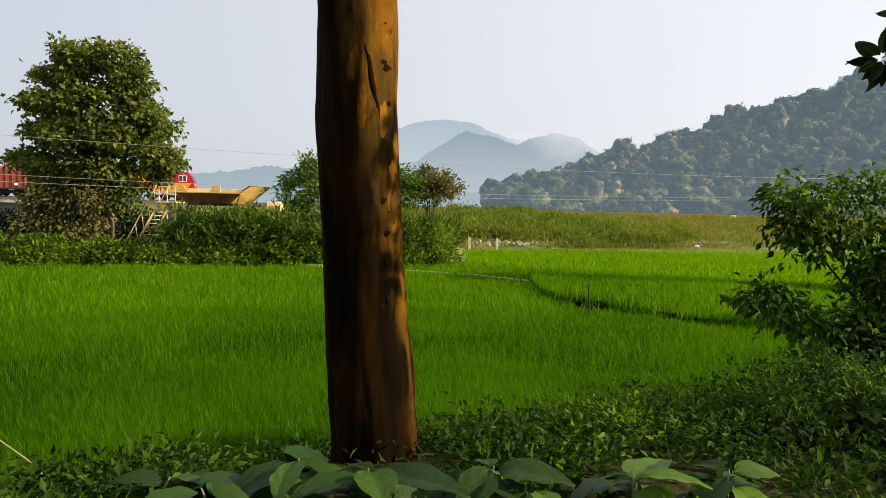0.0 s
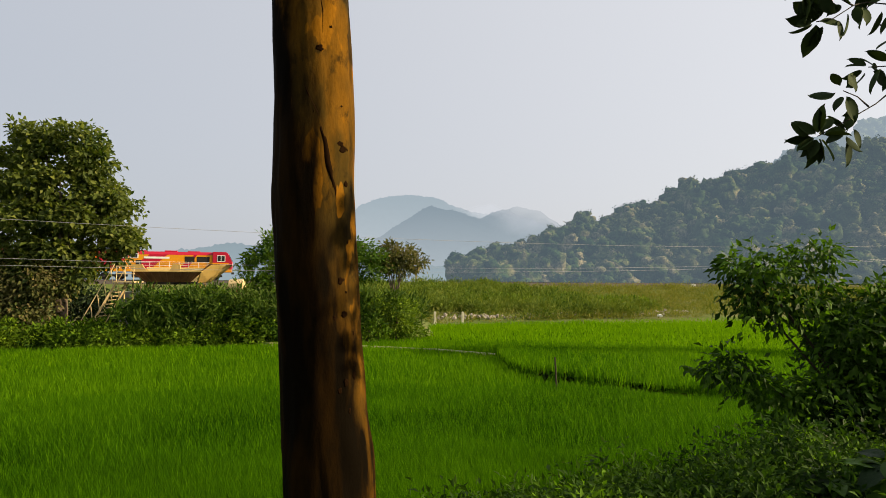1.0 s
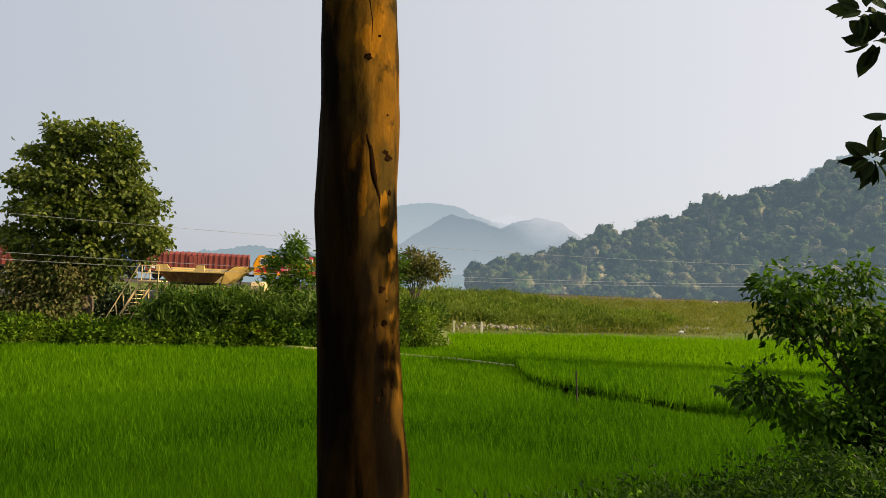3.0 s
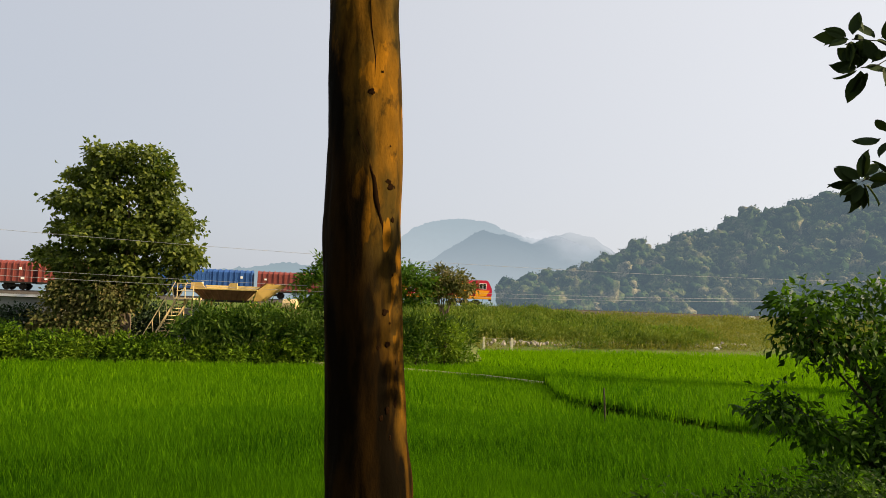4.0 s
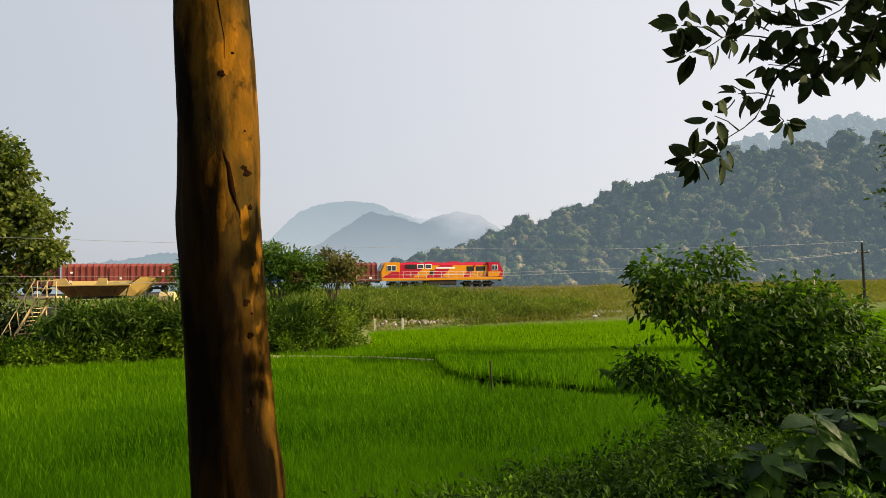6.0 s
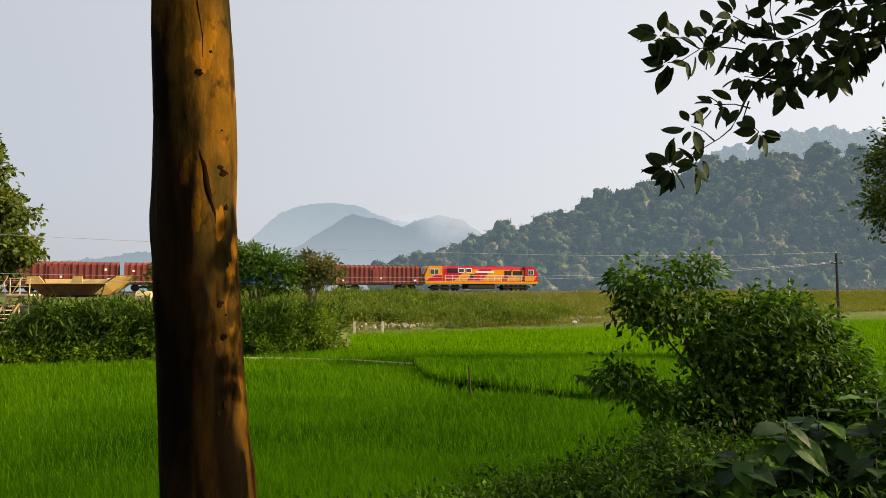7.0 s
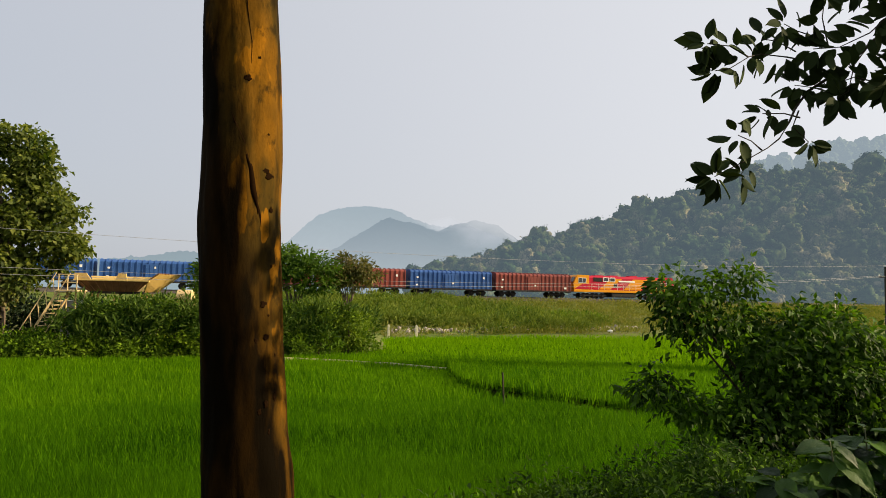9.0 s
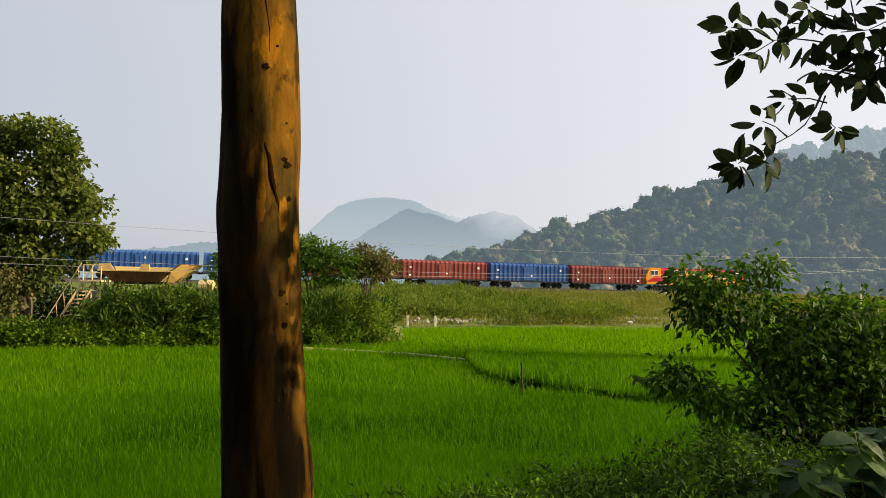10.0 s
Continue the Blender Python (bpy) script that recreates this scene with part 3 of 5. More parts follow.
def build_wagon(index, mat, label):
    """A covered bogie wagon with ribbed sides and an arched roof; its front coupling is at x = 0."""
    w = thing("covered_wagon", label, "wagon", "wagons of the goods train")
    L, half, z0, z1 = 13.7, 1.55, 1.12, 3.55
    x1, x0 = -0.37, -0.37 - L
    arch = [(half * math.cos(a), z1 + 0.42 * math.sin(a)) for a in np.linspace(0, math.pi, 13)]
    body = prism([(-half, z0)] + [(-u, v) for u, v in arch] + [(half, z0)], L, axis="x", at=x0)
    part("body", body, mat, w)
    arch_o = [((half + 0.11) * math.cos(a), z1 + 0.01 + 0.50 * math.sin(a)) for a in np.linspace(0, math.pi, 13)]
    n = 19
    rib = prism([(-half - 0.11, z0 + 0.03)] + [(-u, v) for u, v in arch_o] + [(half + 0.11, z0 + 0.03)], 0.10, axis="x", at=-0.05)
    me = bpy.data.meshes.new("rib")
    rib.to_mesh(me)
    rib.free()
    me.materials.append(mat)
    for k in range(n):
        r = new("rib", me)
        r.parent = w
        r.location = (x0 + 0.06 + (L - 0.12) * k / (n - 1), 0, 0)
    for s in (-1, 1):
        xm = (x0 + x1) / 2
        d = box(xm - 1.2, s * (half + 0.09) - 0.035, z0 + 0.1, xm + 1.2, s * (half + 0.09) + 0.035, z1 - 0.15, 0.02)
        for k in range(5):
            box(xm - 1.15 + k * 0.55, s * (half + 0.13) - 0.03, z0 + 0.2, xm - 1.05 + k * 0.55, s * (half + 0.13) + 0.03, z1 - 0.25, bm=d)
        part("door", d, mat, w)
    part("sill", box(x0 - 0.05, -half - 0.1, 0.92, x1 + 0.05, half + 0.1, z0 + 0.02, 0.03), M_BLACK, w)
    part("coupler", box(x1, -0.2, 0.85, 0.0, 0.2, 1.15, 0.04), M_BLACK, w)
    part("coupler", box(-PITCH, -0.2, 0.85, x0, 0.2, 1.15, 0.04), M_BLACK, w)
    marks = [(x0 + 0.9, z0 + 0.35, 0.55, 0.42), (x0 + 1.0, z1 - 0.9, 0.5, 0.4), (-7.4 + 0.1, z1 - 0.75, 0.42, 0.5), (x1 - 1.3, z0 + 0.35, 0.7, 0.5), (x1 - 1.6, z1 - 0.8, 0.5, 0.55), (-7.2, z0 + 0.7, 0.5, 0.45)]
    random.seed(index)
    for x, z, a, b in random.sample(marks, 4):
        part("stencil", box(x, -half - 0.16, z, x + a * 0.6, -half - 0.085, z + b * 0.6), M_WHITE, w, "faded white stencilled panel")
    bogie(w, x0 + 2.3, (-1.0, 1.0), 1.5)
    bogie(w, x1 - 2.3, (-1.0, 1.0), 1.5)
    ROLLING.append((w, LOCO + PITCH * index))
    return w


def build_locomotive():
    """A red and orange diesel with a cab at each end, hoods between and walkways along them; its nose is at x = 0."""
    w = thing("locomotive", "red and orange diesel locomotive with cabs at both ends", "locomotive")
    L = LOCO
    part("frame", box(-L + 0.35, -1.5, 1.12, -0.35, 1.5, 1.52, 0.05), M_ORANGE, w, "orange side sill")
    part("coupler", box(-0.4, -0.2, 0.85, 0.0, 0.2, 1.15, 0.04), M_BLACK, w)
    part("coupler", box(-L, -0.2, 0.85, -L + 0.4, 0.2, 1.15, 0.04), M_BLACK, w)
    part("fuel_tank", box(-13.4, -1.35, 0.3, -8.4, 1.35, 1.1, 0.18), M_BLACK, w)

    def cab(x_back, x_front, mat, sign):
        top, f = 4.0, 0.5 * sign
        outline = [(x_back, 1.53), (x_front, 1.53), (x_front + 0.05 * sign, 2.55), (x_front - f, 3.75), (x_front - f * 1.5, top), (x_back, top)]
        bm = prism(outline, 2.96, at=-1.48)
        bmesh.ops.bevel(bm, geom=list(bm.edges), offset=0.06, segments=2, affect="EDGES")
        c = part("cab", bm, mat, w)
        for s in (-1, 1):
            a, b = sorted((x_back + 0.7 * sign, x_front - 0.95 * sign))
            part("window_frame", box(a - 0.08, s * 1.49 - 0.02, 2.62, b + 0.08, s * 1.49 + 0.02, 3.52, 0.01), M_WHITE, c)
            m = (a + b) / 2
            part("window", box(a, s * 1.50 - 0.03, 2.70, m - 0.05, s * 1.50 + 0.03, 3.44), M_GLASS, c)
            part("window", box(m + 0.05, s * 1.50 - 0.03, 2.70, b, s * 1.50 + 0.03, 3.44), M_GLASS, c)
        for s in (-1, 1):
            scr = prism([(x_front + 0.06 * sign, 2.70), (x_front + 0.10 * sign, 2.66), (x_front - 0.36 * sign, 3.60), (x_front - 0.42 * sign, 3.62)], 1.1, at=-1.25 if s < 0 else 0.15)
            part("windscreen", scr, M_GLASS, c)
        bm = bmesh.new()
        bmesh.ops.create_cone(bm, cap_ends=True, segments=14, radius1=0.18, radius2=0.15, depth=0.16, matrix=Matrix.Translation((x_front + 0.02 * sign, 0, 2.25)) @ Matrix.Rotation(math.pi / 2, 4, "Y"))
        part("headlight", bm, M_WHITE, c)

    cab(-2.9, -0.3, M_RED, 1)
    cab(-L + 3.3, -L + 0.3, M_ORANGE, -1)
    hood = prism([(-1.15, 1.53), (-1.15, 3.55), (-0.8, 3.95), (0.8, 3.95), (1.15, 3.55), (1.15, 1.53)], L - 6.2, axis="x", at=-L + 3.3)
    part("hood", hood, M_RED, w)
    # slanting bands of orange along the hood
    for x0, x1, lean in ((-15.8, -13.6, 2.4), (-10.9, -7.4, 2.0), (-6.2, -3.4, 1.2)):
        for s in (-1, 1):
            bm = prism([(x0, 1.60), (x1, 1.60), (x1 + lean, 3.50), (x0 + lean, 3.50)], 0.03, at=s * 1.165 - 0.015)
            part("stripe", bm, M_ORANGE, w, "slanting orange stripe")
    for s in (-1, 1):
        part("lettering", box(-11.9, s * 1.19 - 0.012, 2.95, -8.6, s * 1.19 + 0.012, 3.22), M_WHITE, w, "white bar of lettering")
        part("cab_patch", prism([(-2.9, 1.6), (-1.2, 1.6), (-0.6, 2.45), (-2.9, 2.45)], 0.02, at=s * 1.49 - 0.01), M_ORANGE, w)
        part("cab_patch", prism([(-L + 0.4, 1.6), (-L + 3.2, 1.6), (-L + 3.2, 2.5), (-L + 2.0, 2.5)], 0.02, at=s * 1.49 - 0.01), M_RED, w)
        # dark radiator and grille openings
        for a, b, z0, z1 in ((-L + 4.3, -L + 6.0, 2.95, 3.65), (-6.6, -5.3, 2.5, 3.3), (-5.0, -3.3, 2.5, 3.3), (-12.9, -12.2, 2.0, 2.7)):
            g = box(a, s * 1.17 - 0.03, z0, b, s * 1.17 + 0.03, z1)
            for k in range(5):
                z = z0 + (k + 0.5) * (z1 - z0) / 5
                box(a, s * 1.20 - 0.02, z - 0.02, b, s * 1.20 + 0.02, z + 0.02, bm=g)
            part("grille", g, M_BLACK, w)
        for a in (-L + 6.2, -L + 7.5):
            part("window_frame", box(a, s * 1.18 - 0.03, 2.95, a + 1.1, s * 1.18 + 0.03, 3.70, 0.01), M_WHITE, w)
            part("window", box(a + 0.12, s * 1.19 - 0.04, 3.05, a + 0.98, s * 1.19 + 0.04, 3.60), M_GLASS, w)
        # railing
        n = 12
        for k in range(n):
            x = -L + 3.8 + (L - 7.3) * k / (n - 1)
            part("rail_post", tube([(x, s * 1.46, 1.5), (x, s * 1.46, 2.5)], 0.028, 6), M_WHITE, w)
        for z in (2.0, 2.5):
            part("handrail", tube([(-L + 3.6, s * 1.46, z), (-3.3, s * 1.46, z)], 0.028, 6), M_WHITE, w)
    for x, h in ((-5.5, 0.12), (-8.5, 0.18), (-12.5, 0.15), (-15.5, 0.12)):
        part("roof_vent", box(x - 0.8, -0.6, 3.93, x + 0.8, 0.6, 3.95 + h, 0.04), M_RED, w)
    bogie(w, -4.3, (-1.8, 0, 1.8), 2.6)
    bogie(w, -L + 4.3, (-1.8, 0, 1.8), 2.6)
    ROLLING.append((w, 0.0))


build_locomotive()
for i, (mat, text) in enumerate((
        (M_WINE, "dull oxide red ribbed goods wagon with arched roof"),
        (M_BLUE, "blue ribbed goods wagon with arched roof and white stencils"),
        (M_WINE2, "brick red ribbed goods wagon with arched roof"),
        (M_WINE, "dull oxide red ribbed goods wagon with arched roof"),
        (M_BLUE, "blue ribbed goods wagon with arched roof and white stencils"),
        (M_BLUE, "blue ribbed goods wagon with arched roof and white stencils"),
        (M_BLUE, "blue ribbed goods wagon with arched roof and white stencils"),
        (M_WINE, "dull oxide red ribbed goods wagon with arched roof"))):
    build_wagon(i, mat, text)


# ---- hills ----
def hill_height(x, y):
    """The wooded hill beyond the line, rising to the right."""
    ridge = np.interp(x, [10, 26, 48, 70, 102, 150, 195, 227, 300, 420], [0, 5, 14.2, 21.5, 30.8, 47, 52, 54, 56, 42])
    front = smooth_step(150, 235, y)
    back = 1 - 0.6 * smooth_step(260, 420, y)
    return ridge * front * back


def crown_solids(name, lumps, mat, seed):
    """The massed leaves of far crowns: rough, broken solids, many in one mesh."""
    rng = np.random.default_rng(seed)
    kinds = {}
    for level in (2, 3):
        bm = bmesh.new()
        bmesh.ops.create_icosphere(bm, subdivisions=level, radius=1.0)
        base = np.array([v.co for v in bm.verts])
        tri = np.array([[v.index for v in f.verts] for f in bm.faces])
        bm.free()
        shapes = []
        for k in range(14):
            o = Vector((k * 9.7, k * 3.1, 0))
            shapes.append(base * np.array([1 + 0.40 * noise.noise(Vector(p) * 2.2 + o) + 0.40 * noise.noise(Vector(p) * 5.0 + o) for p in base])[:, None])
        kinds[level] = shapes, tri
    V, F, count = [], [], 0
    for i, (x, y, z, rx, ry, rz, *_r) in enumerate(lumps):
        a = rng.uniform(0, 6.28)
        turn = np.array([[math.cos(a), -math.sin(a), 0], [math.sin(a), math.cos(a), 0], [0, 0, 1]])
        shapes, tri = kinds[3 if rx > 2.2 else 2]
        V.append(shapes[i % 14] @ turn.T * [rx, ry, rz] * 0.92 + [x, y, z])
        F.append(tri + count)
        count += len(V[-1])
    return mesh_from(name, np.concatenate(V), np.concatenate(F), mat)


def build_hill():
    xs, ys = np.arange(5, 430, 9.0), np.arange(140, 430, 9.0)
    X, Y = np.meshgrid(xs, ys, indexing="ij")
    Z = hill_height(X, Y) - 0.5
    v = np.stack([X, Y, Z], -1).reshape(-1, 3)
    i, j = np.meshgrid(np.arange(len(xs) - 1), np.arange(len(ys) - 1), indexing="ij")
    a = (i * len(ys) + j).ravel()
    f = np.stack([a, a + len(ys), a + len(ys) + 1, a + 1], 1)
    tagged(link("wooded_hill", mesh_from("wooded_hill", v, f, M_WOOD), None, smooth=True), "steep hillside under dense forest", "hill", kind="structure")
    rng = np.random.default_rng(5)
    lumps, placed = [], []
    for _ in range(14000):
        y = rng.uniform(152, 262)
        x = rng.uniform(18, 1.3 * y + 15)
        r = rng.uniform(2.8, 5.6)
        if any((x - a) ** 2 + (y - b) ** 2 < (0.70 * (r + c)) ** 2 for a, b, c in placed):
            continue
        placed.append((x, y, r))
        z = float(hill_height(x, y))
        tall = rng.uniform(0.9, 1.5)
        lumps.append((x, y, z + r * tall * 0.72, r * 0.84, r * 0.84, r * tall * 0.84, int(9 * r), 11))
        for _k in range(9):
            d = unit(rng.normal(size=3) + [0, -0.3, 0.5])
            q = r * rng.uniform(0.20, 0.36)
            lumps.append((x + d[0] * r * 0.85, y + d[1] * r * 0.85, z + r * tall * (0.72 + 0.85 * d[2]), q, q, q * 0.8, int(7 * q), 11))
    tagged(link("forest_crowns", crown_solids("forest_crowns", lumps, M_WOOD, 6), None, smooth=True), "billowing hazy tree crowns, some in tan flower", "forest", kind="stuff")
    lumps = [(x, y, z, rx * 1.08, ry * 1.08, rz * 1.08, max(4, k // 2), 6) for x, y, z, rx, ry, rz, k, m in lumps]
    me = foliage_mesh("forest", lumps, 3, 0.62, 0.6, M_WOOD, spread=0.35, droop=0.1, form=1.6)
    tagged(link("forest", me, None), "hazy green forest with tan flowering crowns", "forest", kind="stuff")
    lumps = []
    for _ in range(1300):
        y = rng.uniform(318, 348)
        x = rng.uniform(110, 470)
        z = float(np.interp(x, [100, 130, 160, 185, 200, 216, 246, 280, 313, 350, 480], [0, 22, 40, 56, 67, 76, 87, 93, 96, 92, 82])) * (1 - (345 - y) / 60)
        r = rng.uniform(2.4, 4.2)
        lumps.append((x, y, z, r, r, r * 1.2, 36, 10))
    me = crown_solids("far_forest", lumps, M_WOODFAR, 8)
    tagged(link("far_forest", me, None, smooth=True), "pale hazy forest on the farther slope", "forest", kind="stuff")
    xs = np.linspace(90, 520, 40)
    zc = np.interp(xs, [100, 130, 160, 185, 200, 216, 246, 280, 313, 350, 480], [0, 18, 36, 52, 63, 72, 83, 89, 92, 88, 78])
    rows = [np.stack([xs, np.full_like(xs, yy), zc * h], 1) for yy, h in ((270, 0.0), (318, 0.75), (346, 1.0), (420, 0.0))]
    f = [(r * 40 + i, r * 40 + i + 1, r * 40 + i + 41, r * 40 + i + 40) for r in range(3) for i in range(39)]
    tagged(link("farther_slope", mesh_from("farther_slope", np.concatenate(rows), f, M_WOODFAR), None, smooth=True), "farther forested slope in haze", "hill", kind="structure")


build_hill()


def ridge(name, label, profile, y, mat, depth, rough, seed):
    """A far mountain as a real ridge: a crest line with slopes to both sides."""
    xs = np.linspace(profile[0][0], profile[-1][0], 420)
    zs = np.interp(xs, [p[0] for p in profile], [p[1] for p in profile])
    zs = zs + np.array([noise.fractal(Vector((x * 0.02, seed, 0)), 0.8, 2.1, 5) for x in xs]) * rough
    zs = zs + np.array([abs(noise.noise(Vector((x * 60 / abs(profile[-1][0] - profile[0][0]) * 2.2, seed, 3)))) for x in xs]) * rough * 0.9
    rows = []
    for k, (dy, h) in enumerate(((-depth, -0.05), (-depth * 0.6, 0.35), (-depth * 0.25, 0.78), (0, 1.0), (depth, 0.0))):
        rows.append(np.stack([xs, np.full_like(xs, y + dy) + 20 * np.sin(xs * 0.03 + k), zs * h], 1))
    v = np.concatenate(rows)
    n = len(xs)
    f = [(r * n + i, r * n + i + 1, (r + 1) * n + i + 1, (r + 1) * n + i) for r in range(len(rows) - 1) for i in range(n - 1)]
    tagged(link(name, mesh_from(name, v, f, mat), None, smooth=True), label, "mountain", kind="structure")


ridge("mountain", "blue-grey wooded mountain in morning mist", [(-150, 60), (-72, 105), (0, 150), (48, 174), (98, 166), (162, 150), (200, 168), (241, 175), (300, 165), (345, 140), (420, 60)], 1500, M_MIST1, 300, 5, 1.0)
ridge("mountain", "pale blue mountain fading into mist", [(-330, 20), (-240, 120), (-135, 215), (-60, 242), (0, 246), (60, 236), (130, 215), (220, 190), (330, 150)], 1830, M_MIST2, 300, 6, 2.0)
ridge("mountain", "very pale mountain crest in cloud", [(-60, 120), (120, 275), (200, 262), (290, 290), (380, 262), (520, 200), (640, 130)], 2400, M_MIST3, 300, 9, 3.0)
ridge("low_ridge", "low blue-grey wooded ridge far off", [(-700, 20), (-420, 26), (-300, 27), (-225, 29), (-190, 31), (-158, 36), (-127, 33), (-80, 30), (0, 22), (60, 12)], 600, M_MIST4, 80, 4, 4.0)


# ---- trees ----
def limb_tree(name, label, base, height, r0, limbs, lumps, leaf, aspect, mat, seed, spread, droop=0.3, category="tree", bark=None):
    t = thing(name, label, category, at=pose(*base))
    rng = random.Random(seed)
    pts = [(0, 0, -0.4), (0.05, 0, height * 0.15), (-0.08, 0.05, height * 0.35), (0.06, 0, height * 0.6)]
    part("trunk", tube(pts, [r0 * 1.25, r0, r0 * 0.8, r0 * 0.4], 10, wobble=0.35, seed=seed), bark or M_TRUNK, t, smooth=True)
    for k in range(limbs):
        lx, ly, lz, rx, ry, rz = lumps[k % len(lumps)][:6]
        z0 = height * rng.uniform(0.14, 0.5)
        end = Vector((lx + rng.uniform(-0.6, 0.6) * rx, ly + rng.uniform(-0.6, 0.6) * ry, lz + rng.uniform(-0.5, 0.6) * rz))
        mid = Vector((end.x * 0.45, end.y * 0.45, (z0 + end.z) / 2 + 0.1 * height))
        part("limb", tube([(0, 0, z0), tuple(mid), tuple(end)], [r0 * 0.45, r0 * 0.25, r0 * 0.07], 7, wobble=0.3, seed=seed + k), bark or M_TRUNK, t, smooth=True)
    part("crown", foliage_mesh("crown", lumps, seed, leaf, aspect, mat, spread, droop), None, t)
    return t


# the large tree beyond the paddy
limb_tree("tree", "tall dark green broadleaf tree with a dense lobed crown", (-21.6, 42, 0.5), 14, 0.42, 22,
          [(-1.8, 0, 12.9, 1.2, 1.6, 0.8, 34, 28), (0.7, 0, 12.5, 1.4, 1.8, 1.0, 44, 28), (-0.6, 0.3, 11.5, 2.2, 2.2, 1.3, 66, 28), (-3.1, 0, 11.5, 1.1, 1.4, 0.6, 28, 28), (1.9, 0, 11.2, 1.1, 1.5, 1.1, 36, 28),
           (-4.1, 0, 9.9, 1.1, 1.4, 0.5, 26, 28), (-2.3, -0.3, 9.6, 1.6, 2.0, 1.0, 50, 28), (-0.1, -0.5, 9.7, 1.7, 2.2, 1.1, 54, 28), (2.2, 0, 9.4, 1.3, 1.8, 0.8, 42, 28), (3.4, 0, 8.6, 1.0, 1.4, 0.6, 28, 28),
           (-3.7, 0, 8.0, 1.1, 1.5, 0.7, 30, 28), (-1.5, -0.8, 7.6, 1.8, 2.0, 1.0, 54, 28), (1.0, -0.8, 7.6, 1.8, 2.0, 1.0, 54, 28), (3.0, 0, 7.0, 1.4, 1.6, 0.7, 40, 28), (-4.7, 0, 6.3, 1.4, 1.4, 0.45, 32, 28), (4.0, 0, 6.2, 1.0, 1.3, 0.35, 22, 28),
           (-2.8, -0.5, 5.6, 1.6, 1.6, 0.9, 46, 28), (-0.1, -0.9, 5.6, 1.9, 1.7, 1.0, 52, 28), (2.3, -0.3, 5.3, 1.5, 1.4, 0.7, 38, 28), (-3.2, -0.5, 3.9, 1.3, 1.4, 0.9, 40, 28), (-1.2, -0.9, 4.3, 1.5, 1.2, 0.9, 36, 28), (1.0, -0.8, 4.3, 1.2, 1.2, 0.7, 26, 28)],
          0.33, 0.66, M_TREE, 21, 0.25, droop=0.35)


def shrub(name, label, base, lumps, leaf, aspect, mat, seed, spread, stems=5, category="shrub", group="", droop=0.3):
    t = thing(name, label, category, group, at=pose(*base))
    rng = random.Random(seed)
    for k in range(stems):
        lx, ly, lz, rx, ry, rz = lumps[k % len(lumps)][:6]
        end = (lx + rng.uniform(-0.5, 0.5) * rx, ly + rng.uniform(-0.5, 0.5) * ry, lz + rng.uniform(0, 0.5) * rz)
        foot = 0.16 * max(abs(q[0]) for q in lumps)
        run = [(foot + rng.uniform(-0.2, 0.2), rng.uniform(-0.2, 0.2), -0.3), ((end[0] + 3 * foot) * 0.4, end[1] * 0.5, end[2] * 0.6), end]
        part("stem", tube(run, [0.035, 0.022, 0.008], 6), M_TWIG, t)
    part("foliage", foliage_mesh("foliage", lumps, seed, leaf, aspect, mat, spread, droop), None, t)
    return t


def hedge_row():
    rng = random.Random(4)
    x = -34.0
    k = 0
    while x < 1.0:
        y = float(field_end(np.array(x))) + 1.9 + rng.uniform(-0.2, 0.5)
        h = rng.uniform(1.35, 2.45)
        if -9 < x < -1.5:
            h += 0.4
        if -21.0 < x < -17.6:
            h = 1.15
        elif x < -9.5:
            h *= 0.72
        if x > -3.2:
            h *= 0.72
        w = rng.uniform(1.3, 1.9)
        z = float(ground_z(x, y))
        shrub("hedge_shrub", "thick green wild shrub at the edge of the paddy", (x, y, z),
              [(0, 0, h * 0.6, w * 0.8, 1.1, h * 0.5, 34, 24), (rng.uniform(-0.8, 0.8), -0.7, h * 0.35, w * 0.8, 0.8, h * 0.4, 30, 24), (rng.uniform(-1, 1), 0.3, h * rng.uniform(0.8, 1.1), w * 0.5, 0.7, h * 0.25, 14, 22), (rng.uniform(-1, 1), -0.5, h * rng.uniform(0.6, 0.9), w * 0.4, 0.5, h * 0.2, 10, 22)],
              0.24, 0.42, M_HEDGE, 100 + k, 0.20, group="shrubs along the paddy", droop=-0.1)
        x += w * 1.05
        k += 1


hedge_row()

# a second, taller row below the hopper and round the young trees
for k, (x, y, h) in enumerate(((-15.9, 41.0, 2.3), (-14.8, 40.6, 2.5), (-13.4, 40.8, 2.75), (-11.8, 40.9, 2.8), (-10.2, 41.4, 2.4), (-6.6, 43.2, 2.5), (-4.6, 43.4, 2.7), (-2.8, 43.6, 2.7), (-1.0, 44.2, 2.2))):
    shrub("hedge_shrub", "tall bright green shrub growing over the works yard edge", (x, y, 0.85),
          [(0, 0, h * 0.55, 1.3, 1.1, h * 0.5, 60, 24), (0.3, -0.5, h * 0.85, 0.9, 0.8, h * 0.2, 30, 22), (-0.6, -0.4, h * 0.75, 0.8, 0.8, h * 0.22, 26, 22)],
          0.26, 0.34, M_SPRAY, 300 + k, 0.26, group="tall shrubs at the yard", droop=0.0)

